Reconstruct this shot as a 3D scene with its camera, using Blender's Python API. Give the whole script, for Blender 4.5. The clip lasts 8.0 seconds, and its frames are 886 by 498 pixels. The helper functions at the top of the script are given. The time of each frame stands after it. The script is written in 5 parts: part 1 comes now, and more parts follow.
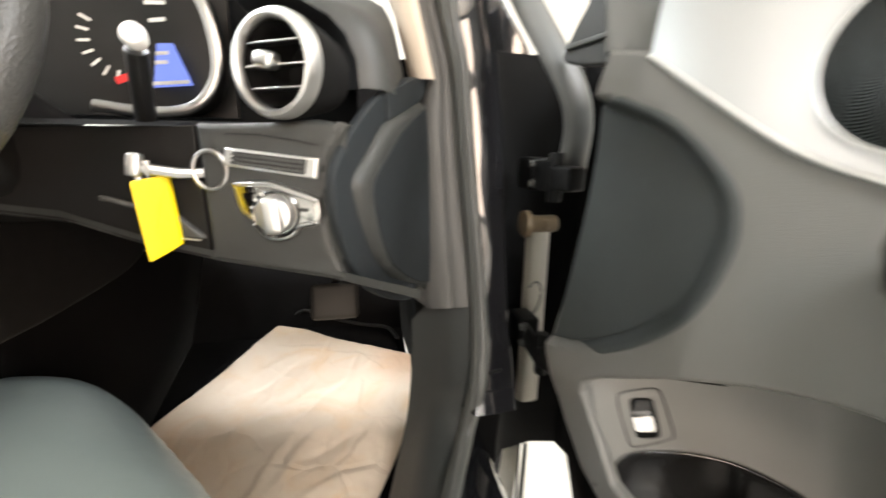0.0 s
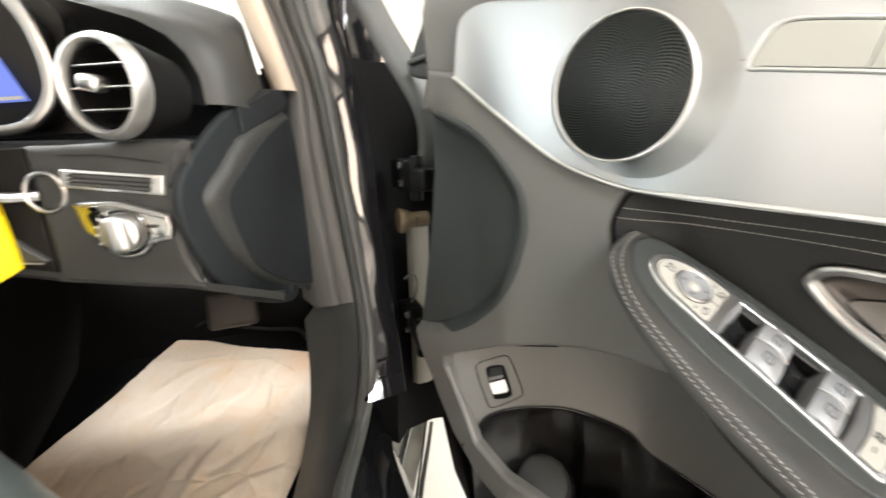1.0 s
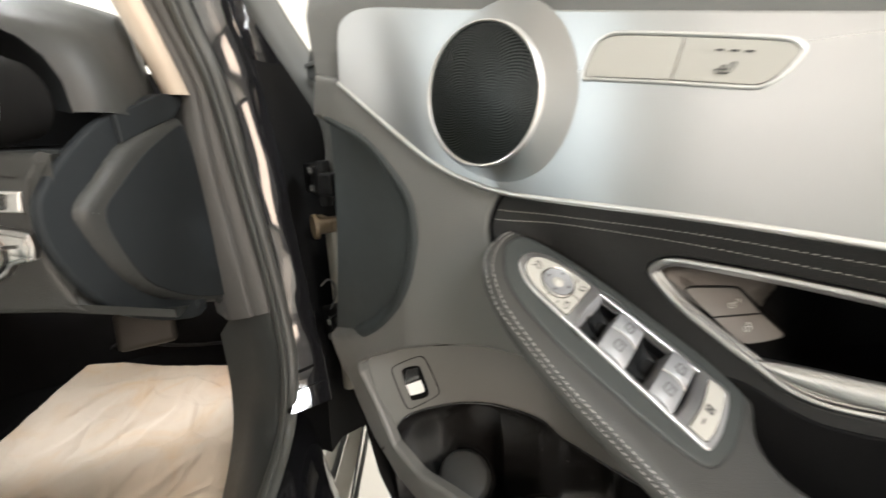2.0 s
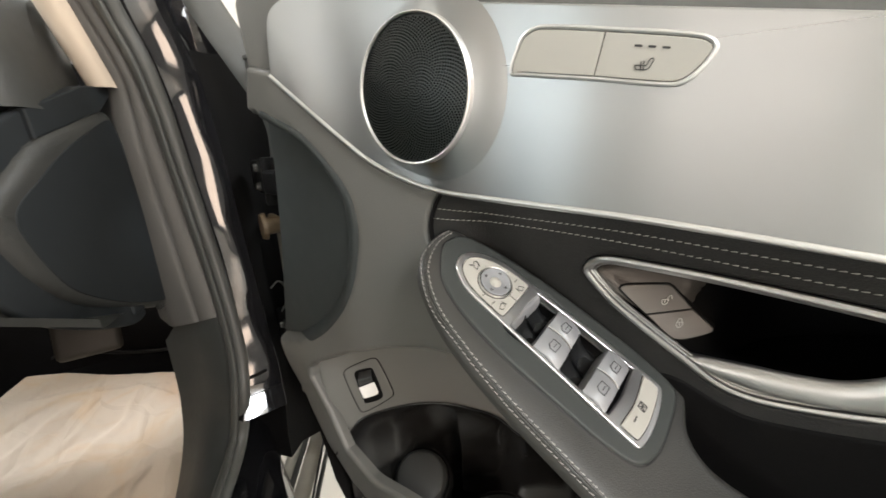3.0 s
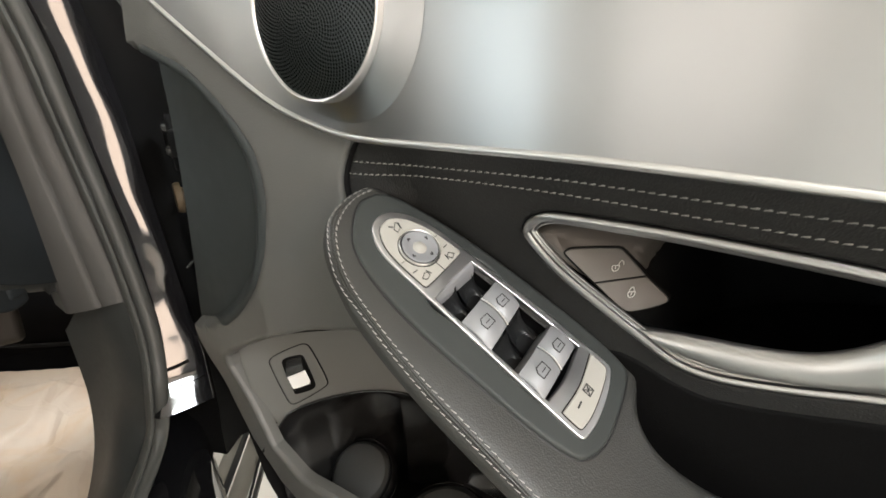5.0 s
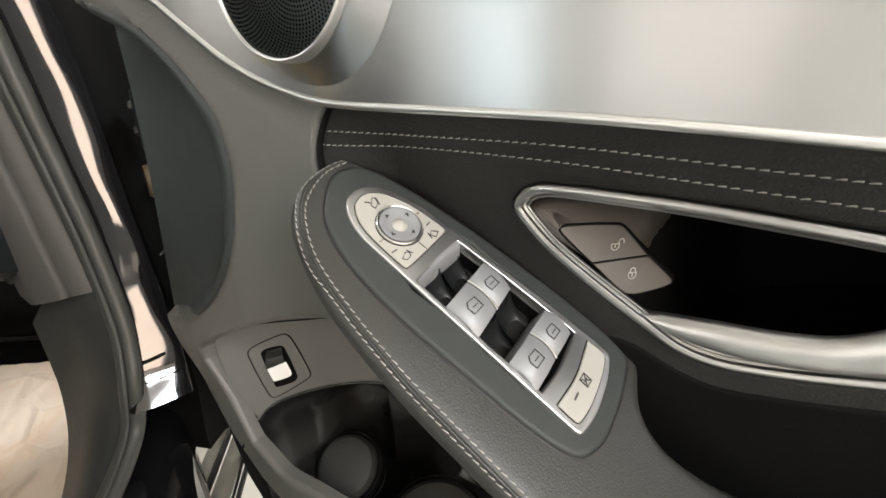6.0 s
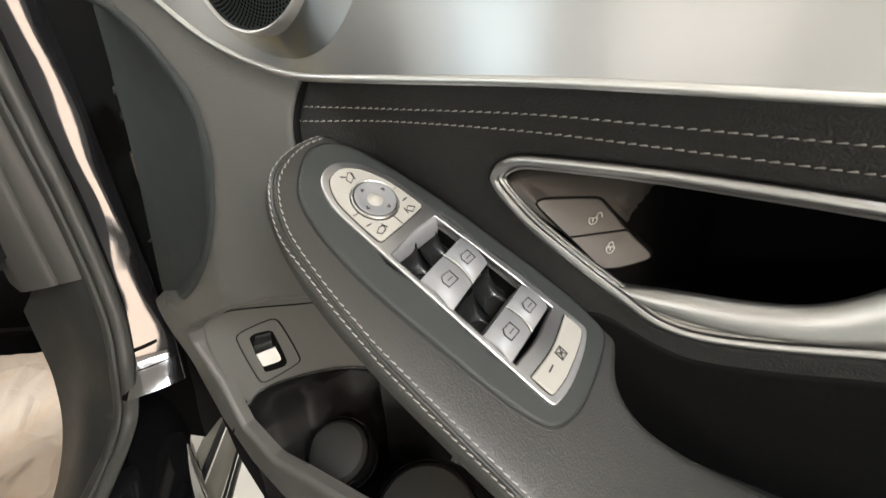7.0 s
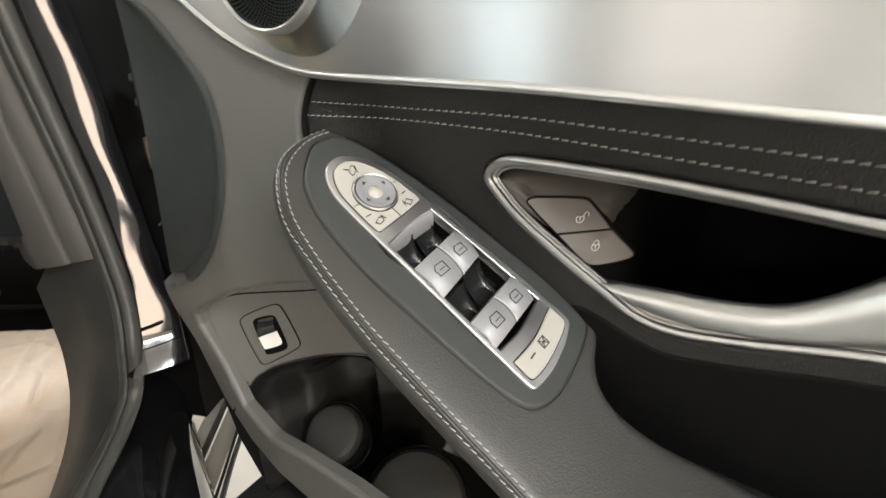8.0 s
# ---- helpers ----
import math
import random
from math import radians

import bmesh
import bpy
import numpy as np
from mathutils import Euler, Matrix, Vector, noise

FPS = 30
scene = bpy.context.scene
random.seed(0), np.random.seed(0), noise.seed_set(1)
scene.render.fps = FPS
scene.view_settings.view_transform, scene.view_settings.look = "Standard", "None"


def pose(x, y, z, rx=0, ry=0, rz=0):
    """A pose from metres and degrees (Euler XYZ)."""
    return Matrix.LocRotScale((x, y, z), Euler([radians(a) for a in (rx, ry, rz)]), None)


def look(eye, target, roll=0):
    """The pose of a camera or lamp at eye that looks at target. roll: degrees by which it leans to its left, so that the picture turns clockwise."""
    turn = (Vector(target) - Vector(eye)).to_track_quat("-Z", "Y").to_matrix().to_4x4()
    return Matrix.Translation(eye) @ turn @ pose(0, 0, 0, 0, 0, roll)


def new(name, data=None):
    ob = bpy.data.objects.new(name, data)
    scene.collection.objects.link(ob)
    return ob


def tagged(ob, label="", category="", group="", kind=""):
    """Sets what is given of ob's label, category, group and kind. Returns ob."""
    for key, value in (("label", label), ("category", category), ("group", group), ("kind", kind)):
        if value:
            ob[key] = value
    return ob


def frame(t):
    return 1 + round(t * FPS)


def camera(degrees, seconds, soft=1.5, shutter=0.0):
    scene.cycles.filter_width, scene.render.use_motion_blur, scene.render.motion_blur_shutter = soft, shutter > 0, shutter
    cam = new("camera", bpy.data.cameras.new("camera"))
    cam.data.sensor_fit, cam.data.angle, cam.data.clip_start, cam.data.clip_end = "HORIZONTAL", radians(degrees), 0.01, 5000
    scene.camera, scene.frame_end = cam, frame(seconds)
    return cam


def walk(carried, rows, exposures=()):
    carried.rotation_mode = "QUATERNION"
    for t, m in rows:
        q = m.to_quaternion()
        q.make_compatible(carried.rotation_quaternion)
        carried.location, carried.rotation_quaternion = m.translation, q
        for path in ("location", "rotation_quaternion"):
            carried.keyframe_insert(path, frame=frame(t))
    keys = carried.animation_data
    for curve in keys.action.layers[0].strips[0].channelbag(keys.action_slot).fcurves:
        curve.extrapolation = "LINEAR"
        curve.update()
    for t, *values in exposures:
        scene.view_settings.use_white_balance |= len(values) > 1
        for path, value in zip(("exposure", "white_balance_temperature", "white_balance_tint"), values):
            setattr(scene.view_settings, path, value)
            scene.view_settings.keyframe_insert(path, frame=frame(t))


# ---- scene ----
cam = camera(95.5, 8.0, 1.5, 1.0)
PATH = [
    (0.0, (0.2321, 0.0521, 0.7885), (0.6441, 1.9452, 0.2923), 0.64),
    (0.5, (0.2675, 0.0056, 0.8037), (0.8323, 1.8530, 0.2861), 0.00),
    (1.0, (0.2963, -0.0125, 0.8054), (1.0237, 1.7720, 0.2700), -1.29),
    (1.5, (0.3175, -0.0234, 0.8062), (1.1540, 1.7102, 0.2630), -2.01),
    (2.0, (0.3454, -0.0374, 0.8100), (1.2768, 1.6448, 0.2599), -2.25),
    (2.2, (0.3544, -0.0421, 0.8124), (1.3091, 1.6232, 0.2507), -2.49),
    (3.5, (0.3848, -0.0424, 0.8081), (1.4665, 1.5336, 0.2197), -1.71),
    (4.0, (0.4000, -0.0384, 0.8034), (1.5161, 1.5053, 0.1939), -1.50),
    (4.5, (0.4116, -0.0328, 0.7916), (1.5523, 1.4849, 0.1628), -1.21),
    (6.0, (0.4365, -0.0129, 0.7666), (1.6136, 1.4478, 0.0732), -0.95),
    (6.5, (0.4420, -0.0151, 0.7626), (1.6172, 1.4387, 0.0516), -1.14),
    (7.0, (0.4446, -0.0223, 0.7567), (1.6132, 1.4310, 0.0341), -1.25),
    (7.5, (0.4441, -0.0282, 0.7525), (1.6045, 1.4274, 0.0212), -1.47),
    (8.0, (0.4403, -0.0358, 0.7594), (1.5900, 1.4232, 0.0182), 0.70),
]
walk(cam, [(t, look(eye, target, roll)) for t, eye, target, roll in PATH], [(0.0, 0.88), (1.0, 0.7), (1.5, 0.62), (2.0, 0.46), (3.5, 0.08), (6.0, 0.26), (8.0, 0.32)])

# ---- light: a bright white hall with ceiling panels ----
world = bpy.data.worlds.new("world")
world.use_nodes = True
world.node_tree.nodes["Background"].inputs[0].default_value = (1.0, 0.98, 0.95, 1)
world.node_tree.nodes["Background"].inputs[1].default_value = 0.3
scene.world = world
LAMP = 150.0
for lx, ly in ((-2.2, -1.2), (-0.2, -2.8), (-1.0, 2.6), (2.7, -1.0), (0.85, -4.0), (-2.4, 0.6)):
    data = bpy.data.lights.new("ceiling_lamp", "AREA")
    data.shape, data.size, data.size_y, data.energy = "RECTANGLE", 1.5, 0.4, LAMP
    data.color = (0.945, 0.975, 1.0)
    lamp = new("ceiling_lamp", data)
    lamp.matrix_world = pose(lx, ly, 2.95)
# daylight through the hall's glazed front, behind the car
WINDOWS = ((0.35, 1.15), (4.6, 2.2))
for wx, ww in WINDOWS:
    data = bpy.data.lights.new("window_daylight", "AREA")
    data.shape, data.size, data.size_y, data.energy, data.color = "RECTANGLE", ww, 2.6, 96.0 * ww, (1.0, 0.78, 0.62)
    daylight = new("window_daylight", data)
    daylight.matrix_world = look((wx, -5.9, 1.55), (wx, 0.0, 1.55))
# cooler daylight through the side glazing beyond the far door
# the third one is added, unseen, to brighten the aluminium's front end
SIDE = ((0.6, 1.3, (0.74, 0.92, 1.0), 18.0), (-2.2, 2.2, (1.0, 0.90, 0.83), 11.5), (2.1, 1.3, (0.95, 0.98, 1.0), 6.0))
for wy, ww, tone, watts in SIDE:
    data = bpy.data.lights.new("window_daylight", "AREA")
    data.shape, data.size, data.size_y, data.energy, data.color = "RECTANGLE", ww, 2.6, watts * ww, tone
    daylight = new("window_daylight", data)
    daylight.matrix_world = look((-5.9, wy, 1.55), (0.0, wy, 1.55))


# ---- materials ----
def material(name, color, rough=0.5, metal=0.0, coat=0.0, grain=0.0, scale=300.0, vary=0.08, vscale=6.0, kind="noise", stretch=(1, 1, 1), spec=0.5, aniso=0.0, coat_rough=0.03, uneven=0.06):
    m = bpy.data.materials.new(name)
    m.use_nodes = True
    nt = m.node_tree
    b = nt.nodes["Principled BSDF"]
    b.inputs["Roughness"].default_value = rough
    b.inputs["Metallic"].default_value = metal
    b.inputs["Coat Weight"].default_value = coat
    b.inputs["Coat Roughness"].default_value = coat_rough
    b.inputs["Specular IOR Level"].default_value = spec
    b.inputs["Anisotropic"].default_value = aniso
    tc = nt.nodes.new("ShaderNodeTexCoord")
    mp = nt.nodes.new("ShaderNodeMapping")
    mp.inputs["Scale"].default_value = stretch
    nt.links.new(tc.outputs["Object"], mp.inputs["Vector"])
    # slow variation of tone
    n1 = nt.nodes.new("ShaderNodeTexNoise")
    n1.inputs["Scale"].default_value = vscale
    n1.inputs["Detail"].default_value = 4
    nt.links.new(tc.outputs["Object"], n1.inputs["Vector"])
    ramp = nt.nodes.new("ShaderNodeMixRGB")
    ramp.inputs[1].default_value = (*[c * (1 - vary) for c in color], 1)
    ramp.inputs[2].default_value = (*[min(1, c * (1 + vary)) for c in color], 1)
    nt.links.new(n1.outputs["Fac"], ramp.inputs[0])
    nt.links.new(ramp.outputs[0], b.inputs["Base Color"])
    rr = nt.nodes.new("ShaderNodeMapRange")
    rr.inputs["To Min"].default_value = max(0.0, rough - uneven)
    rr.inputs["To Max"].default_value = min(1.0, rough + uneven)
    n3 = nt.nodes.new("ShaderNodeTexNoise")
    n3.inputs["Scale"].default_value = vscale * 9
    nt.links.new(mp.outputs[0], n3.inputs["Vector"])
    nt.links.new(n3.outputs["Fac"], rr.inputs["Value"])
    nt.links.new(rr.outputs[0], b.inputs["Roughness"])
    if grain > 0:
        if kind == "voronoi":
            n2 = nt.nodes.new("ShaderNodeTexVoronoi")
            n2.inputs["Scale"].default_value = scale
            out = n2.outputs["Distance"]
        else:
            n2 = nt.nodes.new("ShaderNodeTexNoise")
            n2.inputs["Scale"].default_value = scale
            n2.inputs["Detail"].default_value = 3
            out = n2.outputs["Fac"]
        nt.links.new(mp.outputs[0], n2.inputs["Vector"])
        bump = nt.nodes.new("ShaderNodeBump")
        bump.inputs["Strength"].default_value = grain
        bump.inputs["Distance"].default_value = 0.0006
        nt.links.new(out, bump.inputs["Height"])
        nt.links.new(bump.outputs[0], b.inputs["Normal"])
    return m


M_CARRIER = material("grained_grey_plastic", (0.106, 0.106, 0.099), 0.43, grain=0.22, scale=850, kind="voronoi")
M_DASH = material("grained_dash_plastic", (0.029, 0.0305, 0.029), 0.5, grain=0.25, scale=850, kind="voronoi", spec=0.4)
M_PAD = material("smooth_slate_plastic", (0.016, 0.019, 0.021), 0.65, grain=0.15, scale=1400, spec=0.15)
M_DOORPAD = material("door_pad_plastic", (0.024, 0.029, 0.029), 0.6, grain=0.15, scale=1400)
M_LEATHER = material("black_leather", (0.0190, 0.0188, 0.0182), 0.44, grain=0.4, scale=1000, kind="voronoi", spec=0.3)
M_ARM = material("grey_leather", (0.0350, 0.0352, 0.0325), 0.38, grain=0.2, scale=1100, kind="voronoi", spec=0.35)
M_PADTOP = material("smooth_arm_plastic", (0.035, 0.039, 0.037), 0.52, grain=0.1, scale=1200, spec=0.3)
M_ALU = material("brushed_aluminium", (0.43, 0.435, 0.44), 0.28, 1.0, grain=0.02, scale=1600, vary=0.02, stretch=(1, 0.004, 4), aniso=0.9, uneven=0.012)
across = M_ALU.node_tree.nodes.new("ShaderNodeCombineXYZ")
across.inputs[2].default_value = 1.0
M_ALU.node_tree.links.new(across.outputs[0], M_ALU.node_tree.nodes["Principled BSDF"].inputs["Tangent"])
M_SATIN = material("satin_silver", (0.62, 0.62, 0.61), 0.36, 1.0, vary=0.02, grain=0.05, scale=900)
M_RING = material("soft_silver", (0.66, 0.66, 0.65), 0.42, 1.0, vary=0.02, grain=0.05, scale=900)
M_ROCKER = material("silver_paint", (0.26, 0.265, 0.275), 0.48, 0.25, vary=0.05, grain=0.05, scale=1200)
M_BEIGE = material("pale_grey_plastic", (0.36, 0.35, 0.315), 0.5, vary=0.04, grain=0.08, scale=900)
M_PILLAR = material("beige_pillar_trim", (0.46, 0.39, 0.31), 0.75, vary=0.04, grain=0.2, scale=600)
M_BLACK = material("black_plastic", (0.007, 0.007, 0.007), 0.4, grain=0.1, scale=900, spec=0.4)
M_SCOOP = material("smooth_black_plastic", (0.012, 0.0125, 0.013), 0.24, vary=0.05, spec=0.6)
M_GLOSS = material("gloss_black", (0.006, 0.006, 0.006), 0.12, coat=0.5, vary=0.05)
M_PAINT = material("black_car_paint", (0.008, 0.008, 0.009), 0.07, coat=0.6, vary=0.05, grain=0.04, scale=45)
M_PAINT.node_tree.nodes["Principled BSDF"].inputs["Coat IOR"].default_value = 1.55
M_BAND = material("grey_pillar_plastic", (0.058, 0.0565, 0.053), 0.48, grain=0.25, scale=700, vary=0.12, vscale=20, spec=0.4)
M_RUBBER = material("grey_rubber_seal", (0.046, 0.0475, 0.044), 0.48, grain=0.25, scale=500, vary=0.16, vscale=26, spec=0.55)
M_CARPET = material("black_carpet", (0.0045, 0.0042, 0.0042), 0.95, grain=1.0, scale=900, vary=0.3, vscale=40, spec=0.05)
M_PAPER = material("pale_brown_paper", (0.62, 0.51, 0.40), 0.75, grain=0.3, scale=60, vary=0.05, vscale=8)
# worn brown marks on the paper
nt = M_PAPER.node_tree
bsdf = nt.nodes["Principled BSDF"]
base = bsdf.inputs["Base Color"].links[0].from_socket
stain = nt.nodes.new("ShaderNodeTexNoise")
stain.inputs["Scale"].default_value = 5.0
stain.inputs["Detail"].default_value = 6
stain.inputs["Distortion"].default_value = 1.2
spread = nt.nodes.new("ShaderNodeMapRange")
spread.inputs["From Min"].default_value, spread.inputs["From Max"].default_value, spread.inputs["To Max"].default_value = 0.48, 0.78, 0.75
tint = nt.nodes.new("ShaderNodeMixRGB")
tint.inputs[2].default_value = (0.62, 0.42, 0.24, 1)
nt.links.new(stain.outputs["Fac"], spread.inputs["Value"])
nt.links.new(spread.outputs[0], tint.inputs[0])
nt.links.new(base, tint.inputs[1])
# a rusty mark at one corner
coord = nt.nodes.new("ShaderNodeTexCoord")
near = nt.nodes.new("ShaderNodeVectorMath")
near.operation = "DISTANCE"
near.inputs[1].default_value = (0.335, 0.955, 0.29)
nt.links.new(coord.outputs["Object"], near.inputs[0])
reach = nt.nodes.new("ShaderNodeMapRange")
reach.inputs["From Min"].default_value, reach.inputs["From Max"].default_value = 0.10, 0.02
reach.inputs["To Max"].default_value = 0.55
nt.links.new(near.outputs["Value"], reach.inputs["Value"])
rust = nt.nodes.new("ShaderNodeMixRGB")
rust.inputs[2].default_value = (0.62, 0.33, 0.17, 1)
nt.links.new(reach.outputs[0], rust.inputs[0])
nt.links.new(tint.outputs[0], rust.inputs[1])
nt.links.new(rust.outputs[0], bsdf.inputs["Base Color"])
# facets of crumpled paper
warp = nt.nodes.new("ShaderNodeTexNoise")
warp.inputs["Scale"].default_value = 7.0
bend = nt.nodes.new("ShaderNodeVectorMath")
bend.operation = "MULTIPLY_ADD"
bend.inputs[1].default_value = (0.10, 0.10, 0.0)
nt.links.new(coord.outputs["Object"], warp.inputs["Vector"])
nt.links.new(warp.outputs["Color"], bend.inputs[0])
nt.links.new(coord.outputs["Object"], bend.inputs[2])
facets = nt.nodes.new("ShaderNodeTexVoronoi")
facets.feature = "DISTANCE_TO_EDGE"
facets.inputs["Scale"].default_value = 10.0
nt.links.new(bend.outputs[0], facets.inputs["Vector"])
crease = nt.nodes.new("ShaderNodeBump")
crease.inputs["Strength"].default_value = 0.5
crease.inputs["Distance"].default_value = 0.0035
ridge = nt.nodes.new("ShaderNodeMapRange")
ridge.inputs["From Max"].default_value = 0.11
nt.links.new(facets.outputs["Distance"], ridge.inputs["Value"])
nt.links.new(ridge.outputs[0], crease.inputs["Height"])
fine = [n for n in nt.nodes if n.type == "BUMP" and n != crease][0]
nt.links.new(crease.outputs[0], fine.inputs["Normal"])
M_TAG = material("yellow_plastic_tag", (0.66, 0.49, 0.0), 0.4, vary=0.03)
M_PEDAL = material("worn_pedal_rubber", (0.025, 0.023, 0.0195), 0.6, grain=0.3, scale=300, vary=0.2, vscale=25)
M_STITCH = material("pale_thread", (0.33, 0.32, 0.30), 0.8, vary=0.05)
M_WHITE = material("white_plastic", (0.85, 0.85, 0.83), 0.3, vary=0.02)
M_ICON = material("dark_print", (0.03, 0.03, 0.03), 0.6)
M_ICONW = material("white_print", (0.6, 0.6, 0.58), 0.6)
M_DKCHROME = material("dark_chrome", (0.34, 0.335, 0.325), 0.13, 1.0, vary=0.04)
M_STEEL = material("dark_steel", (0.006, 0.006, 0.006), 0.5, 0.0, vary=0.2, vscale=40, spec=0.12)
M_CUP = material("grey_pocket_insert", (0.034, 0.035, 0.033), 0.55, grain=0.2, scale=700, kind="voronoi")
M_BRASS = material("dull_brass", (0.12, 0.088, 0.052), 0.5, 0.2, vary=0.2, vscale=40)
M_STRAKE = material("pale_beige_grey", (0.27, 0.25, 0.21), 0.5, vary=0.15, vscale=20, grain=0.1, scale=300)
M_FLOOR = material("pale_hall_floor", (0.55, 0.53, 0.48), 0.35, vary=0.04, vscale=2)
M_WALL = material("white_wall", (0.8, 0.8, 0.78), 0.8, vary=0.02, vscale=1.5)
M_DIM = material("darkened_wall", (0.16, 0.155, 0.15), 0.8, vary=0.1, vscale=1.5)
M_GREYBTN = material("taupe_button", (0.098, 0.094, 0.088), 0.45, vary=0.03, grain=0.05, scale=900)
M_LOWER = material("shaded_lower_leather", (0.0050, 0.0048, 0.0048), 0.7, grain=0.14, scale=1000, kind="voronoi", spec=0.06)
M_FIELD = material("dark_brown_satin", (0.046, 0.042, 0.037), 0.38, vary=0.1, grain=0.05, scale=900)
M_FRAME = material("dark_satin_metal", (0.42, 0.42, 0.415), 0.30, 1.0, vary=0.04)
# near-black that carries the shade of deep hollows in its colour
M_HOLLOW = material("shaded_hollow_black", (0.0035, 0.0035, 0.0035), 0.8, grain=0.2, scale=900, spec=0.08)
M_PANEL = material("satin_switch_panel", (0.58, 0.58, 0.58), 0.34, 1.0, vary=0.03, grain=0.05, scale=900)
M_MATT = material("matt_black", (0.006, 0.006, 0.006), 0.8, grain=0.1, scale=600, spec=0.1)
M_SEAT = material("grey_seat_leather", (0.15, 0.176, 0.168), 0.36, grain=0.12, scale=700, kind="voronoi", spec=0.9, vary=0.03, uneven=0.02)
M_SILL = material("dark_sill_plastic", (0.034, 0.036, 0.0345), 0.42, grain=0.2, scale=900, vary=0.16, vscale=14)
M_LINER = material("dark_pocket_lining", (0.011, 0.011, 0.011), 0.24, grain=0.06, scale=900)
M_HEADLINER = material("pale_roof_lining", (0.60, 0.57, 0.53), 0.9, grain=0.2, scale=500, vary=0.03)
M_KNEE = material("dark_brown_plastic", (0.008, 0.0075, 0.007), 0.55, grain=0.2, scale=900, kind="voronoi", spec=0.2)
M_WHEEL = material("dark_wheel_leather", (0.035, 0.035, 0.033), 0.45, grain=0.6, scale=420, kind="voronoi")
M_RED = material("red_mark", (0.6, 0.02, 0.02), 0.5)
M_SCREEN = bpy.data.materials.new("lit_blue_screen")
M_SCREEN.use_nodes = True
_b = M_SCREEN.node_tree.nodes["Principled BSDF"]
_b.inputs["Base Color"].default_value = (0.02, 0.03, 0.08, 1)
_b.inputs["Emission Color"].default_value = (0.14, 0.20, 0.62, 1)
_b.inputs["Emission Strength"].default_value = 0.9


# ---- mesh helpers ----
def spline(pts, n=6, closed=True):
    """A smooth line through 2D or 3D points; a point given twice is a sharp corner."""
    pts = [Vector(p) for p in pts]
    n = 1 if len(pts) >= 40 else n
    out, m = [], len(pts)
    for i in range(m if closed else m - 1):
        p0 = pts[(i - 1) % m] if closed or i else pts[0]
        p1, p2 = pts[i], pts[(i + 1) % m]
        p3 = pts[(i + 2) % m] if closed or i + 2 < m else pts[-1]
        if (p2 - p1).length < 1e-9:
            continue
        t1 = (p2 - p0) * 0.5 if (p1 - p0).length > 1e-9 else (p2 - p1)
        t2 = (p3 - p1) * 0.5 if (p3 - p2).length > 1e-9 else (p2 - p1)
        lim = (p2 - p1).length * 1.2
        t1 = t1.normalized() * min(t1.length, lim)
        t2 = t2.normalized() * min(t2.length, lim)
        for k in range(n):
            s = k / n
            out.append(p1 * (2 * s**3 - 3 * s**2 + 1) + t1 * (s**3 - 2 * s**2 + s) + p2 * (-2 * s**3 + 3 * s**2) + t2 * (s**3 - s**2))
    if not closed:
        out.append(pts[-1])
    return out


def edge_distance(points, loops):
    p = np.array(points)
    best = np.full(len(p), 1e9)
    for loop in loops:
        a = np.array([(q[0], q[1]) for q in loop])
        b = np.roll(a, -1, axis=0)
        d = b - a
        ll = np.maximum((d**2).sum(1), 1e-14)
        for i in range(len(a)):
            t = np.clip(((p - a[i]) @ d[i]) / ll[i], 0, 1)
            best = np.minimum(best, np.hypot(*(p - a[i] - t[:, None] * d[i]).T))
    return best


def sheet(outline, place, r=0.003, th=0.01, cell=0.01, n=6, holes=()):
    """A panel with rounded rim: place(a, b, h) puts a point of the outline's plane, raised by h, into the thing's space."""
    loops = [spline(outline, n)] + [spline(h, n) for h in holes]
    bm = bmesh.new()
    if not holes:
        body = [bm.faces.new([bm.verts.new((q[0], q[1], 0)) for q in loops[0]])]
    else:
        for loop in loops:
            vs = [bm.verts.new((q[0], q[1], 0)) for q in loop]
            for i in range(len(vs)):
                bm.edges.new((vs[i - 1], vs[i]))
        bmesh.ops.triangle_fill(bm, edges=bm.edges[:], use_beauty=True)
        body = bm.faces[:]
    for step in (0.1, 0.22, 0.33, 0.35, 0.4):
        bmesh.ops.inset_region(bm, faces=body, thickness=r * step, use_even_offset=False, use_boundary=True)
    bmesh.ops.triangulate(bm, faces=body)
    xs, ys = [v.co.x for v in bm.verts], [v.co.y for v in bm.verts]
    for lo, hi, axis in ((min(xs), max(xs), 0), (min(ys), max(ys), 1)):
        k = max(1, int((hi - lo) / cell))
        for i in range(1, k):
            no = Vector((1, 0, 0)) if axis == 0 else Vector((0, 1, 0))
            bmesh.ops.bisect_plane(bm, geom=bm.verts[:] + bm.edges[:] + bm.faces[:], dist=1e-6, plane_co=no * (lo + (hi - lo) * i / k), plane_no=no)
    bm.verts.ensure_lookup_table()
    d = edge_distance([(v.co.x, v.co.y) for v in bm.verts], loops)
    for v, q in zip(bm.verts, d):
        v.co.z = -(r - math.sqrt(max(0, r * r - (r - min(q, r)) ** 2)))
    rim = [e for e in bm.edges if e.is_boundary]
    new_verts = [g for g in bmesh.ops.extrude_edge_only(bm, edges=rim)["geom"] if isinstance(g, bmesh.types.BMVert)]
    for v in new_verts:
        v.co.z -= th
    for v in bm.verts:
        v.co = place(v.co.x, v.co.y, v.co.z)
    bmesh.ops.recalc_face_normals(bm, faces=bm.faces[:])
    return bm


